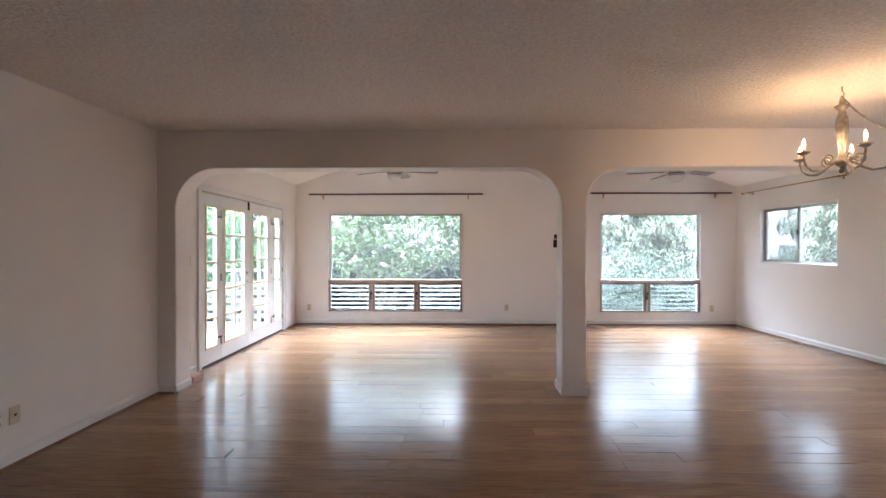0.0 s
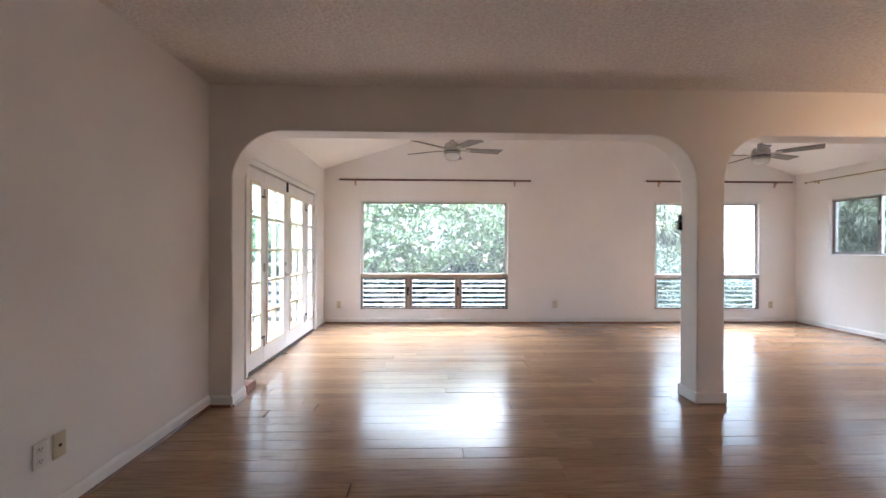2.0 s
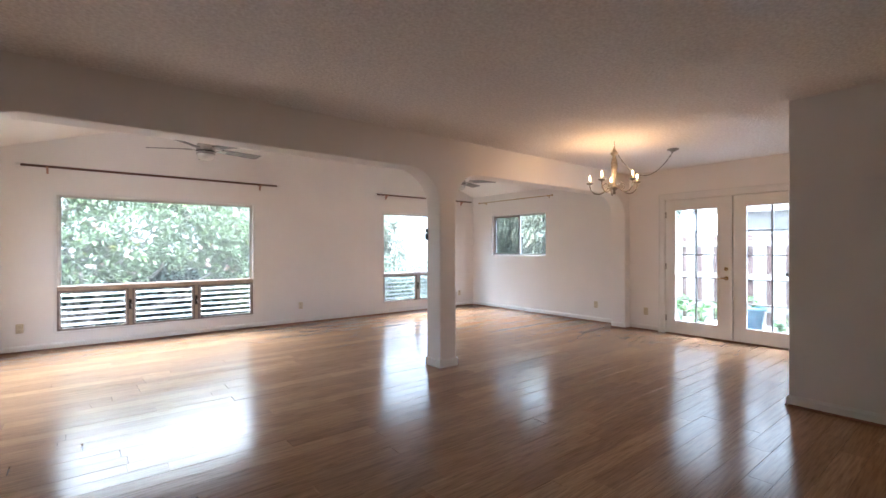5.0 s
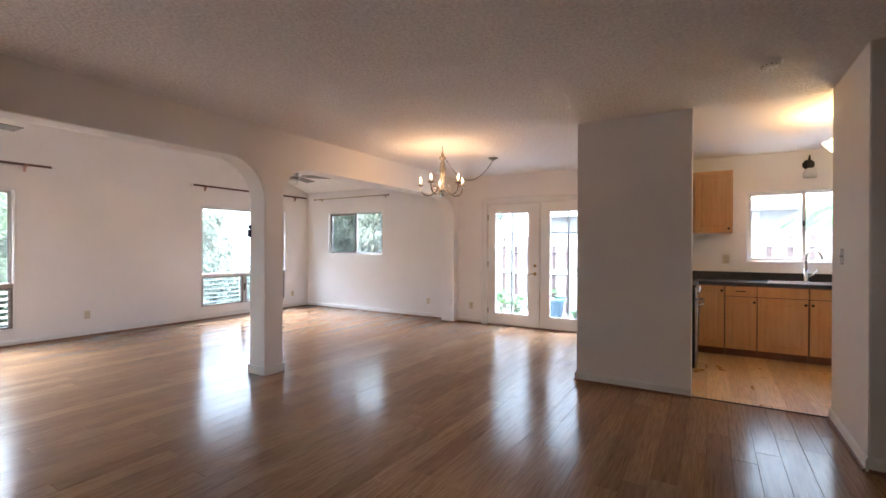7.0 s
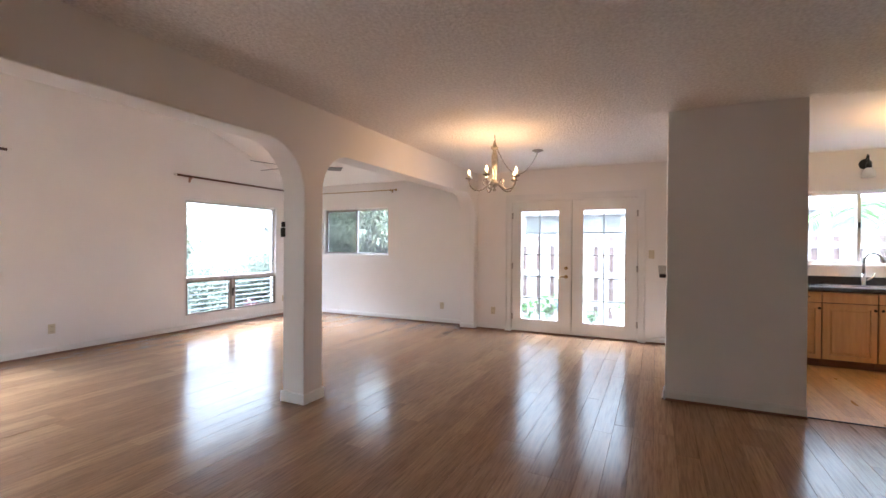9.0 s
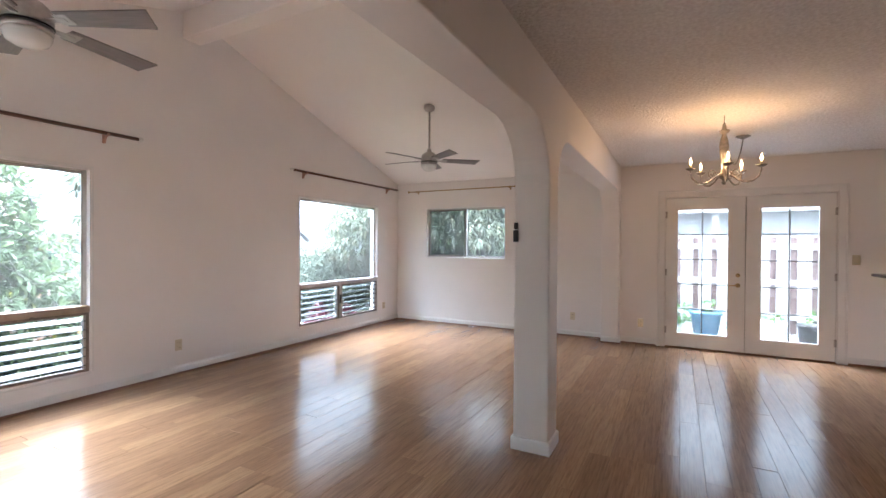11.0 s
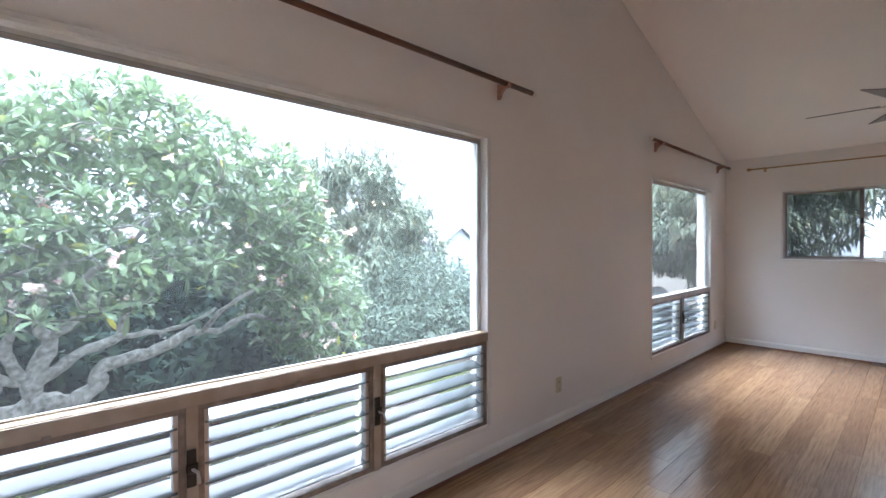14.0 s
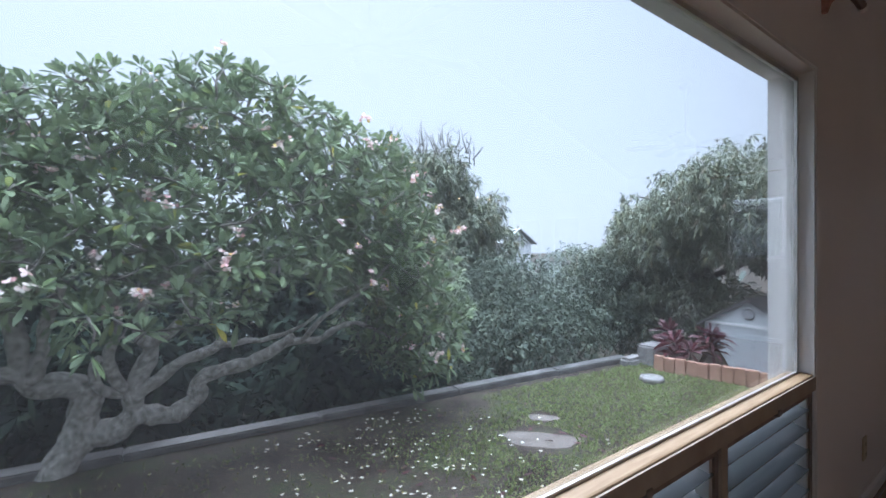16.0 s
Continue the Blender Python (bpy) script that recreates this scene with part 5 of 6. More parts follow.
def frangipani():
    r = root("frangipani_tree", (-2.47, 14.0, -1.5), "spreading grey-limbed frangipani tree in leaf with pink and white blossom", "tree")
    inv = Matrix.Translation((2.47, -14.0, 1.5))
    limbs = [
        ([(-2.56, 14.2, -1.75), (-2.48, 14.15, -1.15), (-2.30, 14.15, -0.83), (-2.25, 14.12, -0.50), (-2.19, 14.1, -0.32)], 0.19, 0.15),
        ([(-2.19, 14.1, -0.32), (-2.39, 14.1, -0.20), (-2.63, 14.05, -0.18), (-2.76, 14.0, 0.0), (-2.80, 14.0, 0.35), (-2.83, 13.9, 0.71), (-2.68, 13.8, 0.98), (-2.75, 13.6, 1.45)], 0.15, 0.05),
        ([(-2.70, 14.0, -0.08), (-2.60, 13.95, 0.19), (-2.57, 13.85, 0.48), (-2.40, 13.6, 0.95)], 0.10, 0.035),
        ([(-2.76, 14.0, 0.0), (-3.25, 13.8, 0.04), (-3.65, 13.5, 0.46), (-4.15, 13.3, 0.95)], 0.10, 0.04),
        ([(-2.30, 14.15, -0.86), (-1.98, 14.1, -0.82), (-1.77, 14.05, -0.66)], 0.15, 0.13),
        ([(-1.79, 14.05, -0.66), (-1.43, 13.95, -0.72), (-1.15, 13.9, -0.57), (-1.09, 13.9, -0.33), (-0.66, 13.85, -0.22), (-0.10, 13.75, 0.02), (0.02, 13.7, 0.10)], 0.13, 0.065),
        ([(-0.10, 13.75, 0.02), (0.38, 13.6, 0.07), (0.55, 13.5, 0.20), (0.85, 13.5, 0.22), (1.18, 13.4, 0.10), (1.57, 13.2, -0.08)], 0.055, 0.02),
        ([(-1.77, 14.05, -0.66), (-1.79, 14.0, -0.33), (-1.65, 14.0, -0.05), (-1.62, 14.0, 0.14), (-1.73, 13.95, 0.31), (-1.66, 13.9, 0.77), (-1.49, 13.7, 1.08), (-1.55, 13.5, 1.6)], 0.125, 0.035),
        ([(-1.64, 14.0, 0.14), (-1.40, 13.9, 0.33), (-1.23, 13.85, 0.56), (-1.23, 13.8, 0.97), (-0.89, 13.6, 1.22), (-0.6, 13.4, 1.7)], 0.07, 0.03),
        ([(-1.79, 14.0, -0.40), (-1.54, 13.9, -0.24), (-1.31, 13.85, -0.05), (-0.92, 13.8, 0.09), (-0.83, 13.75, 0.43), (-0.45, 13.5, 0.75), (-0.3, 13.3, 1.2)], 0.085, 0.028),
        ([(-0.92, 13.8, 0.09), (-0.60, 13.7, 0.12), (-0.20, 13.5, 0.20), (0.2, 13.3, 0.45)], 0.04, 0.02),
        ([(-1.80, 14.0, -0.36), (-1.96, 13.95, -0.20), (-2.03, 13.9, 0.07), (-1.95, 13.8, 0.40), (-1.97, 13.7, 0.78), (-2.2, 13.5, 1.35)], 0.08, 0.03),
        ([(-1.85, 14.0, -0.38), (-2.10, 13.95, -0.28), (-2.16, 13.9, -0.02), (-2.10, 13.85, 0.10)], 0.07, 0.04),
        ([(0.10, 13.6, 0.06), (0.30, 13.3, 0.40), (0.75, 13.1, 0.75), (1.15, 12.9, 1.15)], 0.04, 0.02),
    ]
    bm = bmesh.new()
    nodes = []
    for pts, r0, r1 in limbs:
        fine = []
        pv = [Vector(p) for p in pts]
        for i in range(len(pv) - 1):
            p0, p1, p2, p3 = pv[max(i - 1, 0)], pv[i], pv[i + 1], pv[min(i + 2, len(pv) - 1)]
            for s in range(5):
                t = s / 5
                fine.append(0.5 * (2 * p1 + (p2 - p0) * t + (2 * p0 - 5 * p1 + 4 * p2 - p3) * t * t + (3 * p1 - p0 - 3 * p2 + p3) * t ** 3))
        fine.append(pv[-1])
        radii = [(r0 + (r1 - r0) * i / (len(fine) - 1)) * (1 + 0.34 * noise.noise(p * 7.5)) for i, p in enumerate(fine)]
        v_tube(bm, [inv @ (p + Vector((0, 0, 0.05 * noise.noise(p * 5)))) for p in fine], radii, 10)
        nodes += [tuple(p) for p in fine if p.z > -0.35]
    part("trunk", bm, M_BARK, r, "knobbly grey trunk and limbs")
    # shoots fork outward from the limbs to every leaf rosette
    tips = []
    while len(tips) < 2900:
        d = unit(rs.normal(0, 1, 3))
        rad = rs.uniform(0.30, 1) ** 0.45
        wob = 1 + 0.10 * math.sin(5 * d[0] + 3) * math.cos(4 * d[2] + 1) + 0.05 * math.sin(11 * d[0])
        p = np.array([-1.3, 13.75, 0.78]) + d * np.array([4.0, 1.95, 2.80]) * rad * wob
        floor_z = (0.78 if p[0] < 0.2 else 0.55) + 0.30 * math.sin(1.3 * p[0] + 0.6) - (1.4 if p[0] > 0.6 else 0.0) * min(1.0, (p[0] - 0.6) / 0.8)
        p[2] = 0.72 + (p[2] - 0.72) * (1 - 0.14 * max(0.0, -1.6 - p[0]))
        if p[2] > floor_z:
            tips.append(p)
    tips = np.array(tips)
    order = np.argsort(np.linalg.norm((tips - np.array([-1.6, 13.6, 0.3])) * np.array([0.7, 1, 1]), axis=1))
    nodes = np.array(nodes)
    twigs = bmesh.new()
    outs = []
    for k in order:
        p = tips[k]
        gap = np.linalg.norm(nodes - p, axis=1) + 0.25 * np.maximum(0, nodes[:, 2] - p[2])
        a = nodes[np.argmin(gap)]
        away = unit(p - np.array([-1.6, 13.6, 0.0]))
        mid = (a + p) / 2 + np.array([0, 0, -0.10]) * min(1.0, np.linalg.norm(p - a)) + rs.normal(0, 0.03, 3)
        end = unit(p - mid + 0.2 * away + np.array([0, 0, 0.10]))
        ln = np.linalg.norm(p - a)
        r0 = 0.010 + 0.010 * min(1.0, ln)
        v_tube(twigs, [inv @ Vector(a), inv @ Vector(mid), inv @ Vector(p)], [r0, r0 * 0.85, 0.009], 5)
        nodes = np.vstack([nodes, mid, p])
        outs.append((p, end))
    part("branches", twigs, M_TWIG, r)
    P = np.array([o[0] for o in outs]) - np.array([-2.47, 14.0, -1.5])
    D = np.array([o[1] for o in outs])
    b, d, ln = clumps(P, D, 12, 0.165, 0.66, 0.10)
    b += d * rs.uniform(0, 0.03, (len(b), 1))
    leaf_mesh("crown", b, d, ln, ln * 0.31, 0.22, M_FRANGI, r)
    front = [i for i in range(len(P)) if D[i][1] < -0.05]
    pick = rs.choice(front, 95, replace=False)
    fb, fd = [], []
    for i in pick:
        for q in range(rs.randint(2, 8)):
            c = P[i] + D[i] * 0.17 + np.array([0, -0.04, 0.02]) + rs.normal(0, 0.045, 3)
            ax = unit(D[i] + rs.normal(0, 0.5, 3))
            s = unit(np.cross(ax, rs.normal(0, 1, 3)))
            t = np.cross(ax, s)
            for w in range(5):
                fb.append(c)
                fd.append(s * math.cos(w * 1.2566) + t * math.sin(w * 1.2566) + ax * 0.35)
    leaf_mesh("blossoms", fb, fd, 0.05, 0.04, 0.05, M_PETAL, r)
    return r


frangipani()


def billow(blobs, each=16):
    """Breaks every large lump of a crown into smaller overlapping ones round its outside."""
    made = [(b[0], b[1], b[2], b[3] * 0.72, b[4] * 0.72, b[5] * 0.72) for b in blobs]
    for b in blobs:
        size = (b[3] * b[4] * b[5]) ** (1 / 3)
        for k in range(each):
            d = unit(rs.normal(0, 1, 3))
            s = size * rs.uniform(0.22, 0.42)
            c = np.array(b[:3]) + d * np.array(b[3:6]) * rs.uniform(0.66, 0.92)
            made.append((c[0], c[1], c[2], s * 1.1, s * 1.1, s * 0.85))
    return made


def tree(name, at, label, blobs, count, per, length, mat, trunk_top, shell=0.62, droop=0.5, spread=0.72):
    r = root(name, at, label, "tree")
    o = np.array(at)
    local = [(b[0] - o[0], b[1] - o[1], b[2] - o[2], *b[3:]) for b in blobs]
    bm = bmesh.new()
    top = Vector(trunk_top) - Vector(at)
    v_tube(bm, [(0, 0, -0.3), top * 0.4 + Vector((0.2, 0.1, 0)), top], [0.28, 0.22, 0.15], 10)
    for b in local:
        c = Vector(b[:3])
        v_tube(bm, [top * 0.85, (top + c) / 2 + Vector((0, 0, -0.3)), c, c + (c - top) * 0.35], [0.13, 0.09, 0.06, 0.02], 7)
    part("trunk", bm, M_DARKBARK, r)
    p, d = lumps(billow(local), count, shell)
    b, d, ln = clumps(p, d, per, length, spread, -0.05)
    leaf_mesh("crown", b, d, ln, ln * 0.21, droop, mat, r)
    return r


tall = tree("mango_tree", (10.2, 23.3, -4.4), "tall dense mango tree with drooping dark leaves", [(8.8, 23.0, 3.1, 2.3, 2.2, 2.8), (10.6, 23.4, 1.8, 2.2, 2.2, 2.3), (12.7, 23.6, -0.8, 2.8, 2.4, 2.3), (9.8, 23.0, -1.2, 3.2, 2.5, 2.6), (7.6, 22.6, 0.4, 2.0, 2.0, 2.4), (12.1, 23.2, 3.2, 0.8, 0.9, 0.9)], 6500, 9, 0.30, M_MANGO, (10.0, 23.3, 0.5))
bm = bmesh.new()
for k in range(46):
    p = Vector((rs.uniform(-3.2, 0.2), rs.uniform(-1.5, 0.5), 9.0 + rs.uniform(0, 1.0)))
    q = p + Vector((rs.normal(0, 0.25), rs.normal(0, 0.2), rs.uniform(0.5, 1.2)))
    v_tube(bm, [p, (p + q) / 2 + Vector((rs.normal(0, 0.08), 0, 0)), q], [0.03, 0.02, 0.008], 4)
    for w in range(3):
        m = p + (q - p) * rs.uniform(0.3, 0.9)
        v_tube(bm, [m, m + Vector((rs.normal(0, 0.18), rs.normal(0, 0.15), rs.uniform(0.1, 0.35)))], [0.014, 0.006], 4)
part("bare_twigs", bm, M_BARK, tall, "bare grey twigs above the crown")
tree("mango_tree", (16.4, 15.6, -3.0), "broad mango tree behind the shed", [(15.8, 14.0, 2.5, 2.6, 2.7, 2.1), (15.6, 17.0, 1.4, 2.5, 2.8, 2.0), (15.4, 19.2, -0.4, 2.2, 2.4, 1.8), (16.5, 11.8, 1.9, 2.4, 2.2, 2.2), (15.2, 15.8, -0.8, 2.2, 3.0, 1.7)], 6500, 9, 0.27, M_MANGO, (16.2, 15.4, 0.6))
tree("mango_tree", (11.6, 9.0, -1.9), "leafy mango tree outside the side window", [(11.4, 9.4, 2.5, 1.8, 2.0, 1.6), (12.2, 7.9, 3.2, 1.8, 1.5, 1.2), (11.8, 10.9, 2.2, 1.7, 1.6, 1.7), (12.8, 9.3, 1.2, 1.6, 1.8, 1.2), (12.0, 12.6, 2.5, 1.5, 1.5, 1.4), (12.3, 14.2, 2.6, 1.4, 1.6, 1.3)], 5200, 9, 0.22, M_MANGO, (11.7, 9.1, 1.3))
tree("garden_tree", (-9.0, 10.0, -1.2), "leafy tree beyond the deck", [(-8.8, 9.6, 2.6, 2.6, 2.8, 2.2), (-10.5, 12.5, 2.0, 2.6, 2.4, 2.4), (-9.5, 14.8, 1.6, 2.4, 2.2, 2.6)], 1500, 8, 0.30, M_HERB, (-9.0, 10.2, 1.0))

# undergrowth behind the kerb, coloured near black for its shade, and down the slope
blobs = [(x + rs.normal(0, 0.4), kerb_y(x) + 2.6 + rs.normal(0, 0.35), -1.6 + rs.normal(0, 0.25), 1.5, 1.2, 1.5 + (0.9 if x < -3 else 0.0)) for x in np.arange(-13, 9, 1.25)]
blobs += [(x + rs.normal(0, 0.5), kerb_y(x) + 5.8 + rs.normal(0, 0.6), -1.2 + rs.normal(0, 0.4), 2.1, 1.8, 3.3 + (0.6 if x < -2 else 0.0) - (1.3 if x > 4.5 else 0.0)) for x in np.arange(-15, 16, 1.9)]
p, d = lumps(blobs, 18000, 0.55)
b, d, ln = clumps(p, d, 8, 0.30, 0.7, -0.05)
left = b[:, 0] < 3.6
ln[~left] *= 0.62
tagged(leaf_mesh("undergrowth", b[left], d[left], ln[left], ln[left] * 0.42, 0.3, M_SHRUB), "tangled undergrowth behind the kerb, shade put in its leaf colour", "shrubs", kind="stuff")
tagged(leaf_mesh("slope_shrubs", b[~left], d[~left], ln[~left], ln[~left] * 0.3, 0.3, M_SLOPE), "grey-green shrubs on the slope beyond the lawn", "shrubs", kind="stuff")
blobs = [(-8.6 + rs.normal(0, 0.6), y, 0.2 + rs.normal(0, 0.4), 1.6, 1.6, 1.9) for y in np.arange(2.0, 19.0, 1.5)]
blobs += [(x, 20 + 0.3 * x + rs.normal(0, 0.6), 0.8 + rs.normal(0, 0.4), 2.0, 2.0, 2.8) for x in np.arange(-16, -6, 1.6)]
p, d = lumps(blobs, 3200, 0.6)
b, d, ln = clumps(p, d, 6, 0.24, 0.7, -0.05)
tagged(leaf_mesh("garden_hedge", b, d, ln, ln * 0.3, 0.3, M_HERB), "overgrown green hedge beyond the deck", "hedge", kind="stuff")
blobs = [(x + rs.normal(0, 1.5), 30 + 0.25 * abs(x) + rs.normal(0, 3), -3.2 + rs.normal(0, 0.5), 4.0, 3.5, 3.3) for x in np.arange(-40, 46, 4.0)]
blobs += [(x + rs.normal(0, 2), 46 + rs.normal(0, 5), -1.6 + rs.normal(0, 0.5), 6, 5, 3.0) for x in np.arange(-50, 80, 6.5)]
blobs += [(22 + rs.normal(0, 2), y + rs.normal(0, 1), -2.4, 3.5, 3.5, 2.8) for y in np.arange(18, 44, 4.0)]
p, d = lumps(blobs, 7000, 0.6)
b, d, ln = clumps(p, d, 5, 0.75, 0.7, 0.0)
tagged(leaf_mesh("far_woods", b, d, ln, ln * 0.3, 0.3, M_WOODS), "treetops down the valley, haze put in the leaf colour", "woods", kind="stuff")

# kerb, puddles, lawn
r = root("kerb", (0, kerb_y(0) + 0.16, GROUND), "low wet concrete kerb at the edge of the lawn", "kerb", kind="structure", turn=math.degrees(math.atan(-0.1085)))
x = -16.0
while x < 7.2:
    w = min(2.35, 7.25 - x)
    part("kerb_stone", box(x + 0.004, x + w - 0.004, -0.12, 0.14, -0.6, 0.09 + rs.uniform(-0.008, 0.008), 0.018, 2), M_KERB, r)
    x += 2.35


def puddle(at, rx, ry, turn, seed):
    bm = bmesh.new()
    n = 40
    ring = [bm.verts.new((rx * math.cos(2 * math.pi * k / n) * (1 + 0.16 * math.sin(3 * 2 * math.pi * k / n + seed) + 0.07 * math.sin(7 * 2 * math.pi * k / n)), ry * math.sin(2 * math.pi * k / n) * (1 + 0.14 * math.cos(2 * 2 * math.pi * k / n + seed)), 0)) for k in range(n)]
    low = [bm.verts.new((v.co.x * 1.03, v.co.y * 1.03, -0.02)) for v in ring]
    bm.faces.new(ring)
    for k in range(n):
        bm.faces.new((ring[k], low[k], low[(k + 1) % n], ring[(k + 1) % n]))
    ob = tagged(part("puddle", bm, M_WATER), "muddy rain puddle on the lawn", "puddle", "puddles", kind="structure")
    ob.matrix_world = pose(*at, 0, 0, turn)


puddle((2.52, 11.50, GROUND + 0.006), 0.50, 0.27, -45, 0.4)
puddle((3.13, 11.99, GROUND + 0.006), 0.24, 0.12, -40, 1.7)

n = 110000
gx_, gy_ = rs.uniform(-6, 8.2, n), rs.uniform(8.7, 14.2, n)
keep = gy_ < 13.60 - 0.1085 * gx_
patch = np.sin(gx_ * 1.7 + 0.8 * np.sin(gy_ * 2.1)) + np.sin(gy_ * 2.6 + gx_ * 0.7) + 1.7 * (gx_ - 1.0 - 0.68 * (gy_ - 10.9)) + rs.normal(0, 0.8, n)
keep &= (patch > 0.15) | (rs.uniform(0, 1, n) < 0.06)
keep &= ((gx_ - 2.52) ** 2 + (gy_ - 11.5) ** 2 > 0.22) & ((gx_ - 3.13) ** 2 + (gy_ - 11.99) ** 2 > 0.045)
B = np.stack([gx_, gy_, np.full(n, GROUND - 0.005)], 1)[keep]
D = unit(rs.normal(0, 0.6, B.shape) + np.array([0, 0, 0.9]))
D[:, 2] = np.abs(D[:, 2])
tagged(leaf_mesh("lawn_grass", B, D, rs.uniform(0.04, 0.10, len(B)), 0.014, 0.3, M_GRASS), "patchy wet grass", "grass", kind="stuff")

n = 330
fx, fy = rs.normal(0.7, 1.2, n), rs.uniform(9.5, 13.75, n)
fx[:150], fy[:150] = fx[150:300] + rs.normal(0, 0.14, 150), fy[150:300] + rs.normal(0, 0.14, 150)
ok = (fy < 13.55 - 0.1085 * fx) & (fx < 3.6)
fb, fd = [], []
for x, y in zip(fx[ok], fy[ok]):
    t0 = rs.uniform(0, 6.28)
    for w in range(5):
        a = t0 + w * 1.2566
        fb.append((x, y, GROUND + 0.03))
        fd.append((math.cos(a), math.sin(a), 0.25))
tagged(leaf_mesh("fallen_blossoms", fb, fd, rs.uniform(0.014, 0.036, len(fb)), rs.uniform(0.012, 0.024, len(fb)), 0.1, M_FALLEN), "white blossoms fallen on the lawn", "flowers", kind="stuff")
fb = np.stack([rs.uniform(-2, 4, 60), rs.uniform(9.5, 13.2, 60), np.full(60, GROUND + 0.03)], 1)
tagged(leaf_mesh("fallen_leaves", fb, unit(rs.normal(0, 1, (60, 3)) * np.array([1, 1, 0.1])), 0.12, 0.04, 0.05, M_TI), "brown fallen leaves", "leaves", kind="stuff")

# ---- far end of the yard ----
tagged(part("stepping_stone", lathe([(0.0, 0.09), (0.19, 0.09), (0.215, 0.07), (0.22, 0.0), (0.0, 0.0)], 24, (6.17, 11.98, GROUND)), M_STONE), "round grey stone disc on the grass", "stone")
r = root("planter_edging", (6.96, 12.36, GROUND), "row of upright terracotta edging blocks", "garden wall", turn=-79.7)
for k in range(11):
    o = part("brick", box(0.002, 0.192, -0.05, 0.05, -0.05, 0.30 + rs.uniform(-0.015, 0.015), 0.012, 2), M_EDGING, r)
    o.matrix_local = pose(0.20 * k, rs.uniform(-0.012, 0.012), 0, rs.uniform(-3, 3), rs.uniform(-2, 2), rs.uniform(-3, 3))
tagged(part("grey_block", box(7.15, 7.75, 12.45, 12.85, GROUND - 0.1, GROUND + 0.42, 0.04, 2), M_STONE), "weathered grey concrete block", "block")
tagged(part("kerb_boulder", box(6.75, 7.35, 12.75, 13.05, GROUND - 0.1, GROUND + 0.16, 0.06, 2), M_STONE), "flat wet stone at the kerb's end", "stone")
r = root("ti_plant", (7.95, 12.15, GROUND - 0.1), "clump of dark red ti plants", "plant")
bm = bmesh.new()
P, D = [], []
for k in range(14):
    a, h = rs.uniform(0, 6.28), rs.uniform(0.25, 0.75)
    q = (0.42 * math.cos(a), 0.42 * math.sin(a), h)
    v_tube(bm, [(q[0] * 0.4, q[1] * 0.4, 0), q], [0.018, 0.012], 6)
    P.append(q)
    D.append((q[0], q[1], 0.9))
part("stems", bm, M_DARKBARK, r)
b, d, ln = clumps(np.array(P), np.array(D), 22, 0.42, 0.62, 0.15)
leaf_mesh("leaves", b, d, ln, ln * 0.17, 0.35, M_TI, r)

r = root("garden_shed", (11.2, 12.15, -2.05), "small grey-white boarded garden shed with a round gable vent", "shed", turn=180)
half = 1.06
bm = v_prism(bmesh.new(), [(-half, 0.0), (half, 0.0), (half, 1.30), (0.0, 1.97), (-half, 1.30)], -2.2, 0.0, axis="x")
part("wall", bm, M_SHED, r)
for k in range(12):
    y = -half + 0.05 + k * (2 * half - 0.1) / 11
    part("board_batten", box(0.0, 0.014, y - 0.012, y + 0.012, 0.02, 1.28), M_SHED, r)
part("fascia", boxes((0.0, 0.03, -half, half, 1.28, 1.35)), M_WHITE, r)
for s in (-1, 1):
    bm = v_prism(bmesh.new(), [(0.0, 1.97), (s * (half + 0.18), 1.97 - 0.632 * (half + 0.18)), (s * (half + 0.18), 2.03 - 0.632 * (half + 0.18)), (0.0, 2.04)], -2.3, 0.12, axis="x")
    part("roof", bm, M_SHEDROOF, r, "dark sloping roof sheet")
vent = part("gable_vent", lathe([(0.0, 0.03), (0.13, 0.03), (0.15, 0.015), (0.15, 0.0), (0.0, 0.0)], 20), M_SHEDROOF, r, "round louvred vent")
vent.matrix_local = pose(0.002, 0, 1.62, 0, 90)
for z in (-0.08, -0.03, 0.02, 0.07):
    o = part("vent_slat", box(0.03, 0.042, -0.11, 0.11, 1.62 + z - 0.012, 1.62 + z + 0.012), M_SHED, r)

# ---- east side: patio, fence, pots, neighbour ----
r = root("patio", (0, 0, 0), "wet grey paved patio", "patio", kind="structure")
part("slab", box(XD + 0.27, 9.2, -7.0, 4.6, -1.9, -0.15), M_PATIO, r)
part("step", box(XD + 0.266, XD + 0.62, 1.4, 3.9, -0.149, -0.03, 0.01), M_PATIO, r)
r = root("fence", (7.5, 0, -0.15), "white board fence with brown boards behind the gaps", "fence")
y = -5.9
while y < 4.3:
    part("board", box(-0.02, 0.0, y + 0.047, y + 0.236, 0.06, 1.74 + rs.uniform(-0.012, 0.012), 0.003), M_FENCE, r)
    part("back_board", box(0.045, 0.062, y - 0.075, y + 0.075, 0.08, 1.70), M_FENCEBACK, r)
    y += 0.283
for z in (0.32, 0.90, 1.50):
    part("rail", box(0.001, 0.044, -5.9, 4.4, z, z + 0.09), M_FENCE, r)


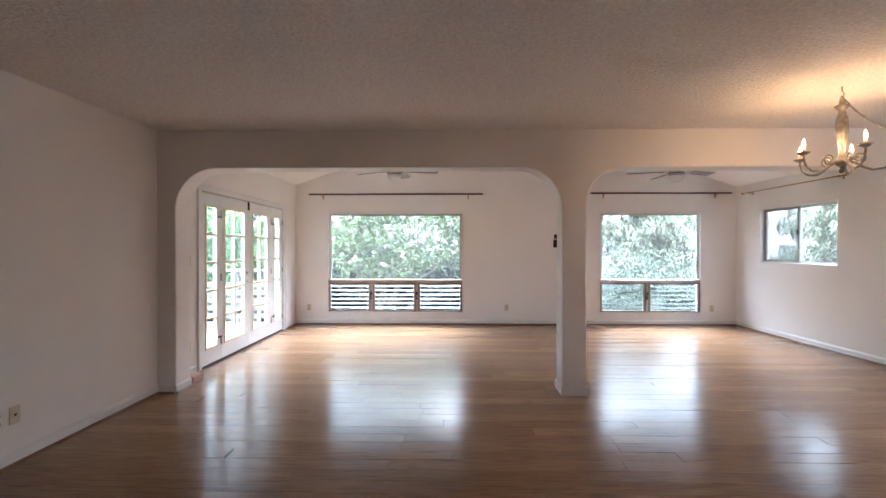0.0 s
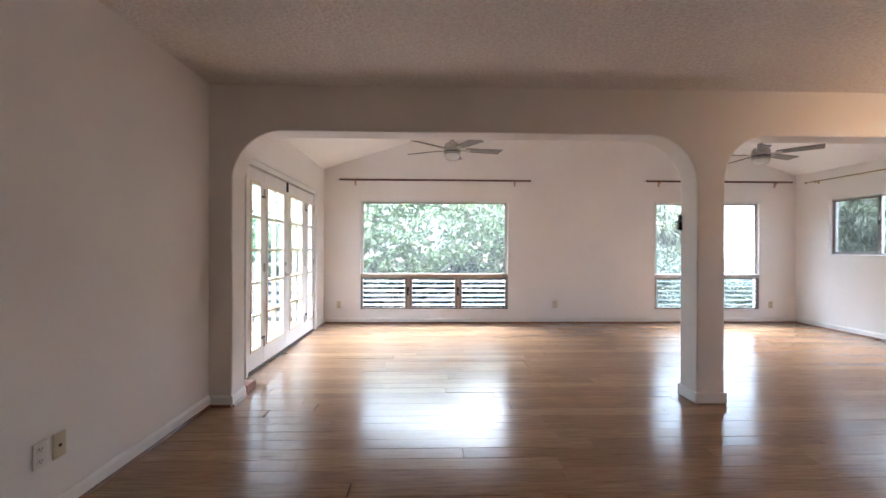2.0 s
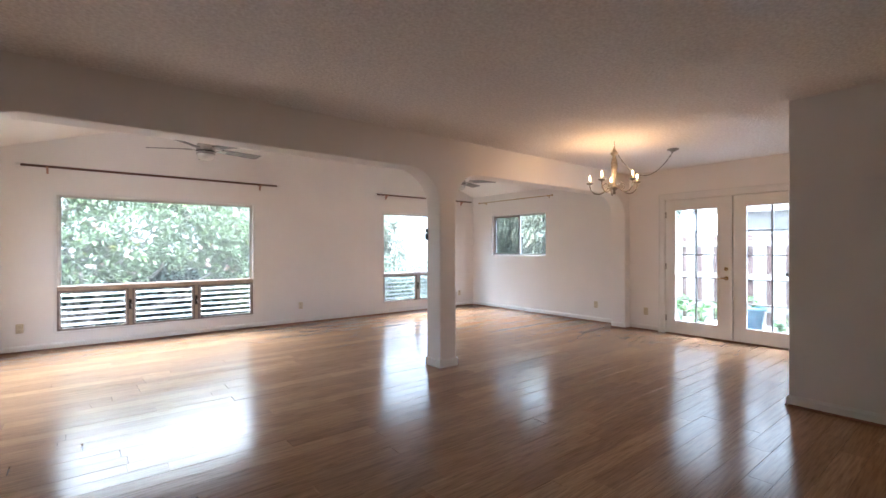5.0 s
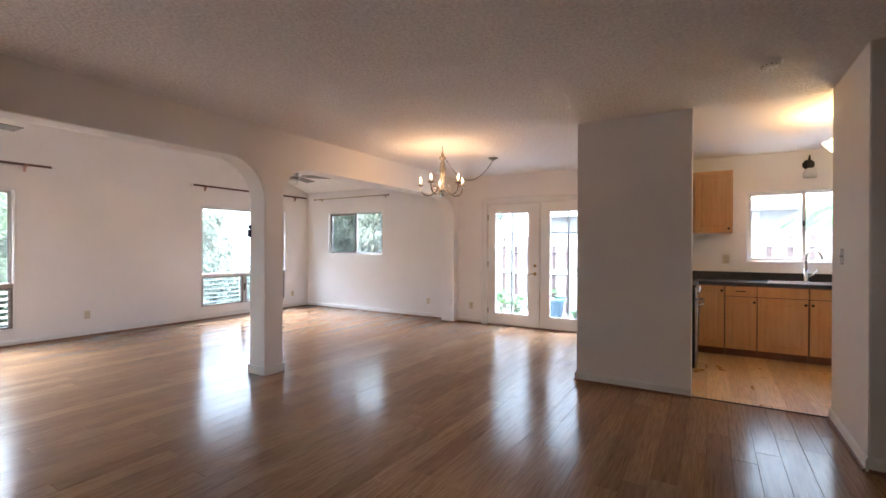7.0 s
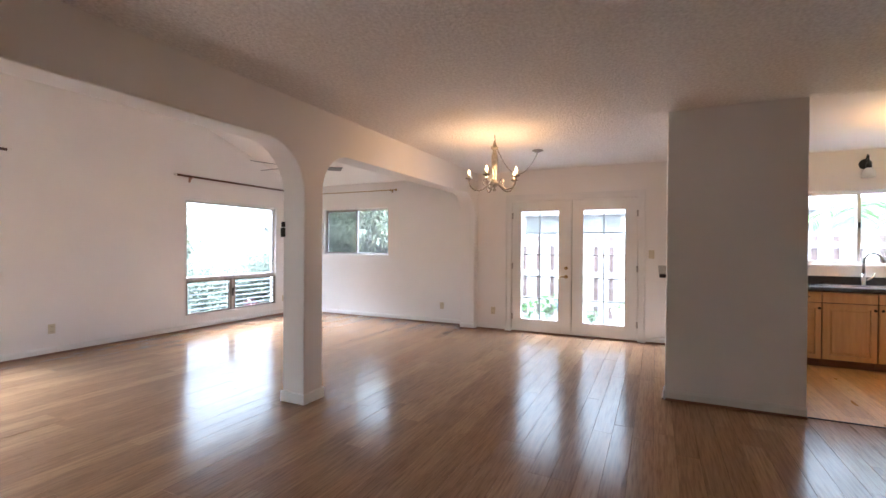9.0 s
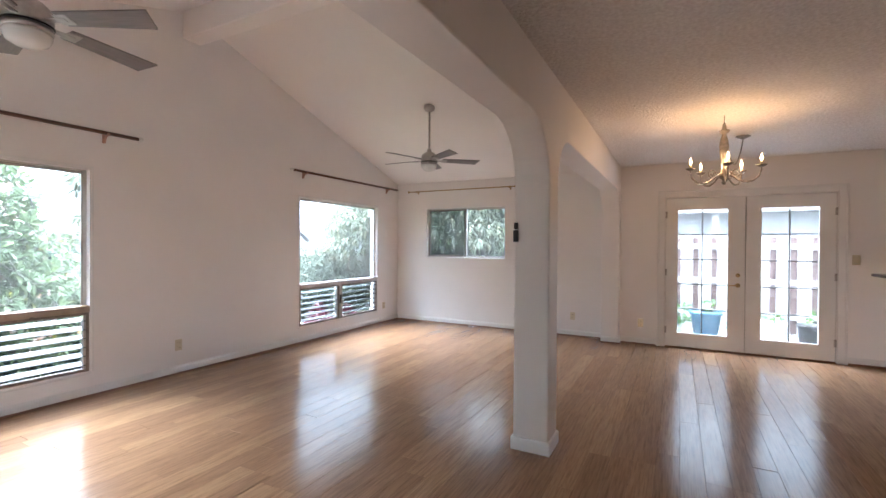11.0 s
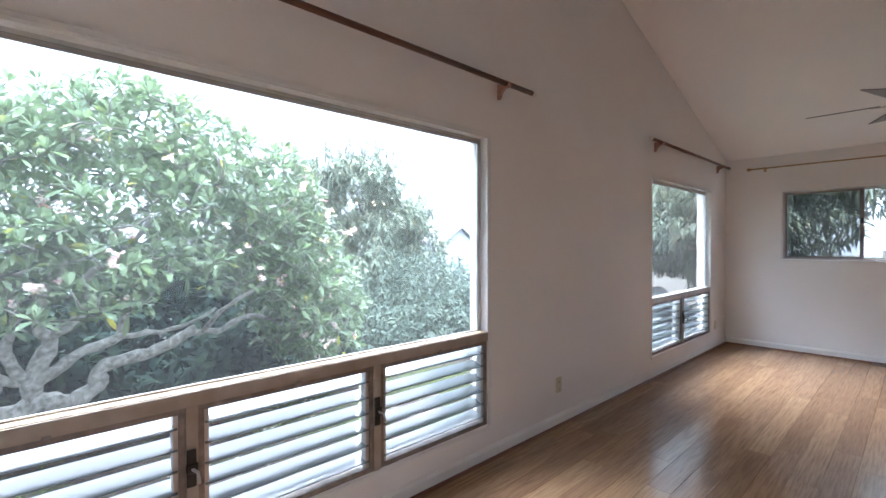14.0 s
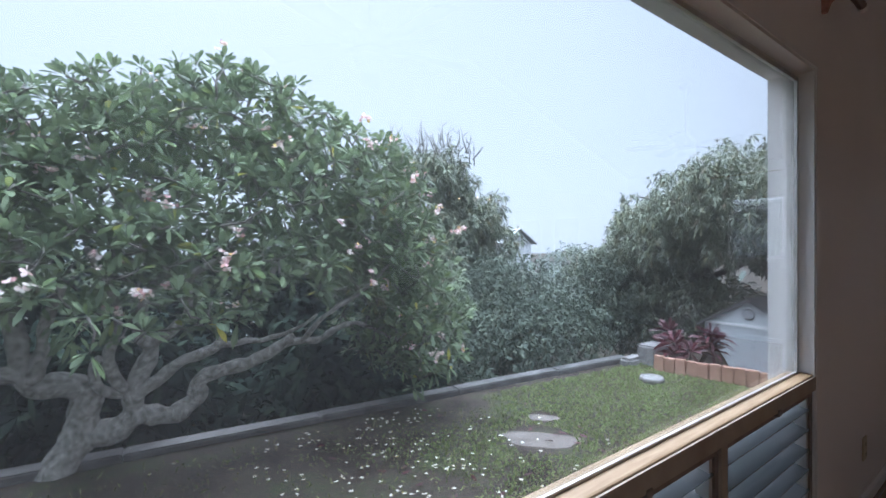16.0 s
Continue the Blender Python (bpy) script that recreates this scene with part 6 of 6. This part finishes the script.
def pot(at, rad, h, mat, label, shape):
    r = root("plant_pot", at, label, "plant pot", "patio pots")
    part("pot", lathe([(0.0, 0.0), (rad * shape, 0.0), (rad * 0.96, h * 0.86), (rad * 1.05, h * 0.88), (rad * 1.06, h), (rad * 0.94, h), (rad * 0.9, h * 0.9), (0.0, h * 0.88)], 28), mat, r)
    part("soil", lathe([(0.0, h * 0.9), (rad * 0.9, h * 0.905)], 20), M_SOIL, r)
    c = np.stack([rs.normal(0, rad * 0.4, 8), rs.normal(0, rad * 0.4, 8), rs.uniform(h, h + 0.12, 8)], 1)
    b, d, ln = clumps(c, np.tile([0, 0, 1.0], (8, 1)), 4, 0.09, 0.7)
    leaf_mesh("foliage", b, d, ln, ln * 0.5, 0.2, M_HERB, r)


pot((6.95, 3.02, -0.15), 0.24, 0.46, M_BLUEPOT, "large blue glazed pot with a small plant", 0.72)
pot((6.98, 2.08, -0.15), 0.17, 0.34, M_WPLASTIC, "white plastic pot with seedlings", 0.75)
pot((6.85, 1.62, -0.15), 0.19, 0.36, M_BLACK, "black plastic nursery pot", 0.85)
for k, (x, y, s) in enumerate(((6.9, 3.75, 0.7), (7.15, 3.45, 0.8), (7.15, 2.6, 0.45), (7.2, 1.2, 0.4), (7.1, 4.15, 0.8))):
    r = root("garden_plant", (x, y, -0.15), "bright green leafy garden plant by the fence", "plant", "plants by the fence")
    bm = bmesh.new()
    P, D = [], []
    for q in range(12):
        a, h = rs.uniform(0, 6.28), rs.uniform(0.15, 0.62) * s
        c = (0.16 * s * math.cos(a), 0.16 * s * math.sin(a), h)
        v_tube(bm, [(c[0] * 0.2, c[1] * 0.2, 0), c], [0.007, 0.004], 5)
        P.append(c)
        D.append((c[0], c[1], 0.3))
    part("stems", bm, M_HERB, r)
    b, d, ln = clumps(np.array(P), np.array(D), 6, 0.16 * s, 0.6)
    leaf_mesh("leaves", b, d, ln, ln * 0.55, 0.25, M_HERB, r)

r = root("palm", (8.3, -2.1, -0.15), "green palm with arching fronds over the fence", "plant")
part("trunk", tube([(0, 0, 0), (0.03, 0.02, 1.1), (0.0, 0.05, 2.15)], [0.08, 0.06, 0.05], 10), M_DARKBARK, r)
for k in range(11):
    a = 2 * math.pi * k / 11 + 0.2
    spine = [Vector((1.25 * t * math.cos(a), 1.25 * t * math.sin(a) + 0.05, 2.15 + 0.75 * t - 0.95 * t * t)) for t in [i / 16 for i in range(17)]]
    frond = part("frond", tube([tuple(p) for p in spine], [0.011 - 0.0005 * i for i in range(17)], 5), M_HERB, r)
    B, D = [], []
    for i in range(2, 16):
        ax = (spine[i + 1] - spine[i - 1]).normalized()
        s = ax.cross(Vector((0, 0, 1))).normalized()
        for sg in (-1, 1):
            for q in (0.0, 0.5):
                B.append(tuple(spine[i] + (spine[i + 1] - spine[i]) * q))
                D.append(tuple(s * sg + ax * 0.6))
    leaf_mesh("leaflets", B, D, 0.32, 0.035, 0.25, M_HERB, frond)


def house(at, w, dpt, wall_h, roof_h, label, posts):
    """A low house: u along y, ridge along y."""
    r = root("neighbour_house", at, label, "house", "neighbouring houses")
    part("wall", box(0, dpt, 0, w, 0, wall_h), M_GREYHOUSE, r)
    for s in (0, 1):
        x0, x1 = (-0.9, dpt / 2) if s == 0 else (dpt + 0.9, dpt / 2)
        bm = v_prism(bmesh.new(), [(x0, wall_h - 0.05), (x1, wall_h + roof_h), (x1, wall_h + roof_h + 0.12), (x0, wall_h + 0.13)], -0.6, w + 0.6)
        part("roof", bm, M_PALEROOF, r, "pale sheet roof")
    bm = bmesh.new()
    for y in (0.0, w - 0.1):
        v_prism(bm, [(0.0, wall_h + 0.001), (dpt, wall_h + 0.001), (dpt / 2, wall_h + roof_h - 0.06)], y, y + 0.1)
    part("gable", bm, M_PALEROOF, r, "pale boarded gable ends")
    part("fascia", box(-0.96, -0.91, -0.6, w + 0.6, wall_h - 0.1, wall_h + 0.16), M_FENCE, r, "white fascia board")
    for k in range(posts):
        y = 0.3 + k * (w - 0.6) / max(1, posts - 1)
        part("post", box(-0.86, -0.74, y - 0.07, y + 0.07, 0, wall_h - 0.1), M_FENCE, r, "white veranda post")
        win = part("window", v_panel(bmesh.new(), y + 0.35, y + 1.25, 1.0, 1.9, -0.05, -0.002, [(y + 0.42, y + 0.78, 1.07, 1.83), (y + 0.82, y + 1.18, 1.07, 1.83)]), M_FENCE, r)
        win.matrix_local = Matrix(((0, 1, 0, 0), (1, 0, 0, 0), (0, 0, 1, 0), (0, 0, 0, 1)))
        part("glazing", box(-0.02, -0.001, y + 0.36, y + 1.24, 1.01, 1.89), M_BLACK, win).matrix_local = win.matrix_local.inverted()
    return r


house((14.5, -7.5, -0.7), 13.5, 7.0, 3.2, 1.7, "grey neighbouring house with a pale roof and white posts", 5)
r = house((47.5, 58.5, -2.6), 7.0, 6.0, 4.4, 2.4, "distant house with a hipped roof on the hill", 1)

# ---- west side: deck and railing ----
r = root("deck", (0, 0, 0), "grey timber deck", "deck", kind="structure")
x = -5.35
while x < XW - 0.2:
    part("deck_board", box(x + 0.003, x + 0.137, 2.6, 8.6, -0.10, -0.06, 0.003), M_DECK, r)
    x += 0.14
part("deck_joists", boxes(*[(-5.3, XW - 0.17, y, y + 0.06, -1.3, -0.101) for y in (2.7, 4.6, 6.5, 8.4)]), M_DECK, r)
r = root("deck_railing", (-5.25, 2.6, -0.06), "weathered grey horizontal-slat deck railing", "railing")
for y in (0.05, 1.5, 2.95, 4.4, 5.9):
    part("post", box(-0.045, 0.045, y - 0.045, y + 0.045, 0, 1.0, 0.004), M_DECK, r)
for z in (0.10, 0.25, 0.40, 0.55, 0.70):
    part("slat", box(0.046, 0.066, 0, 6.0, z, z + 0.09, 0.003), M_DECK, r)
part("top_rail", box(-0.06, 0.08, 0, 6.0, 1.001, 1.04, 0.004), M_DECK, r)
for z in (0.10, 0.25, 0.40, 0.55, 0.70):
    part("slat", box(0.07, 2.3, 5.86, 5.88, z, z + 0.09, 0.003), M_DECK, r)
part("top_rail", box(0.085, 2.3, 5.84, 5.96, 1.001, 1.04, 0.004), M_DECK, r)
part("post", box(1.1, 1.19, 5.885, 5.975, 0, 1.0, 0.004), M_DECK, r)

# ---- floor boards, laid along x ----
PW, PL, PT = 0.134, 1.52, 0.012


def plank_mesh(length, mat):
    bm = bmesh.new()
    g, c = 0.0004, 0.0010
    x0, x1, a, b = g, length - g, g, PW - g
    low = [bm.verts.new((x, y, -PT)) for x, y in ((x0, a), (x1, a), (x1, b), (x0, b))]
    mid = [bm.verts.new((x, y, -c)) for x, y in ((x0, a), (x1, a), (x1, b), (x0, b))]
    top = [bm.verts.new((x, y, 0)) for x, y in ((x0 + c, a + c), (x1 - c, a + c), (x1 - c, b - c), (x0 + c, b - c))]
    for k in range(4):
        j = (k + 1) % 4
        bm.faces.new((low[k], low[j], mid[j], mid[k]))
        bm.faces.new((mid[k], mid[j], top[j], top[k]))
    bm.faces.new(top)
    me = bpy.data.meshes.new("plank")
    bm.to_mesh(me)
    bm.free()
    me.materials.append(mat)
    return me


rng = random.Random(7)
plank_cache, far_v, far_f, count = {}, [], [], 0
floor = root("floor", (0, 0, 0), "glossy red-brown plank floor, worn, with a few lifted board ends", "floor", kind="structure")
rows = int((YN - SOUTHY) / PW) + 1
for k in range(rows):
    y = YN - PW * (k + 1)
    x = FX0 - rng.uniform(0.1, PL)
    while x < FX1:
        a, b = max(x, FX0), min(x + PL, FX1)
        x += PL
        if b - a < 0.12:
            continue
        if y < 1.12 and b > 2.70 and a > 2.6 and y < 0.46:
            continue
        if y < 0.45 and b > 2.70:
            b = 2.70
            if b - a < 0.12:
                continue
        rise = rng.uniform(-0.0004, 0.0003)
        tilt = rng.gauss(0, 0.0022), rng.gauss(0, 0.0004)
        if count < 300 and y > 1.3:
            key = round(b - a, 2)
            if key not in plank_cache:
                plank_cache[key] = plank_mesh(b - a, M_PLANK)
            ob = new("plank", plank_cache[key])
            ob.parent = floor
            ob.matrix_basis = Matrix.LocRotScale((a, y, rise), Euler((tilt[0], tilt[1], 0)), None)
            count += 1
        else:
            me = plank_mesh(b - a, M_PLANKS)
            m = Matrix.LocRotScale((a, y, rise), Euler((tilt[0], tilt[1], 0)), None)
            n = len(far_v)
            far_v += [tuple(m @ v.co) for v in me.vertices]
            far_f += [[i + n for i in p.vertices] for p in me.polygons]
            bpy.data.meshes.remove(me)
me = bpy.data.meshes.new("planks")
me.from_pydata(far_v, [], far_f)
me.materials.append(M_PLANKS)
ob = new("planks", me)
ob.parent = floor
tagged(ob, kind="stuff")

# kitchen floor: narrow honey boards, joined
kv, kf = [], []
y = SOUTHY
while y < 1.09:
    x = 2.705 - rng.uniform(0, 1.2)
    while x < XE - 0.01:
        a, b = max(x, 2.705), min(x + 1.2, XE - 0.01)
        x += 1.2
        top = min(y + 0.19, 1.088)
        if b - a < 0.05:
            continue
        n = len(kv)
        g = 0.0006
        kv += [(a + g, y + g, 0.001), (b - g, y + g, 0.001), (b - g, top - g, 0.001), (a + g, top - g, 0.001)]
        kv += [(a + g, y + g, -0.01), (b - g, y + g, -0.01), (b - g, top - g, -0.01), (a + g, top - g, -0.01)]
        kf += [(n, n + 1, n + 2, n + 3), (n, n + 4, n + 5, n + 1), (n + 1, n + 5, n + 6, n + 2), (n + 2, n + 6, n + 7, n + 3), (n + 3, n + 7, n + 4, n)]
    y += 0.19
me = bpy.data.meshes.new("kitchen_floor")
me.from_pydata(kv, [], kf)
me.materials.append(M_KFLOOR)
tagged(new("kitchen_floor", me), "honey-coloured laminate kitchen floor", "floor", kind="structure")
tagged(part("floor_strip", box(2.69, 2.712, -0.485, 0.452, 0.0, 0.006, 0.002), M_SUB), "dark metal strip between the two floors", "floor strip", kind="structure")
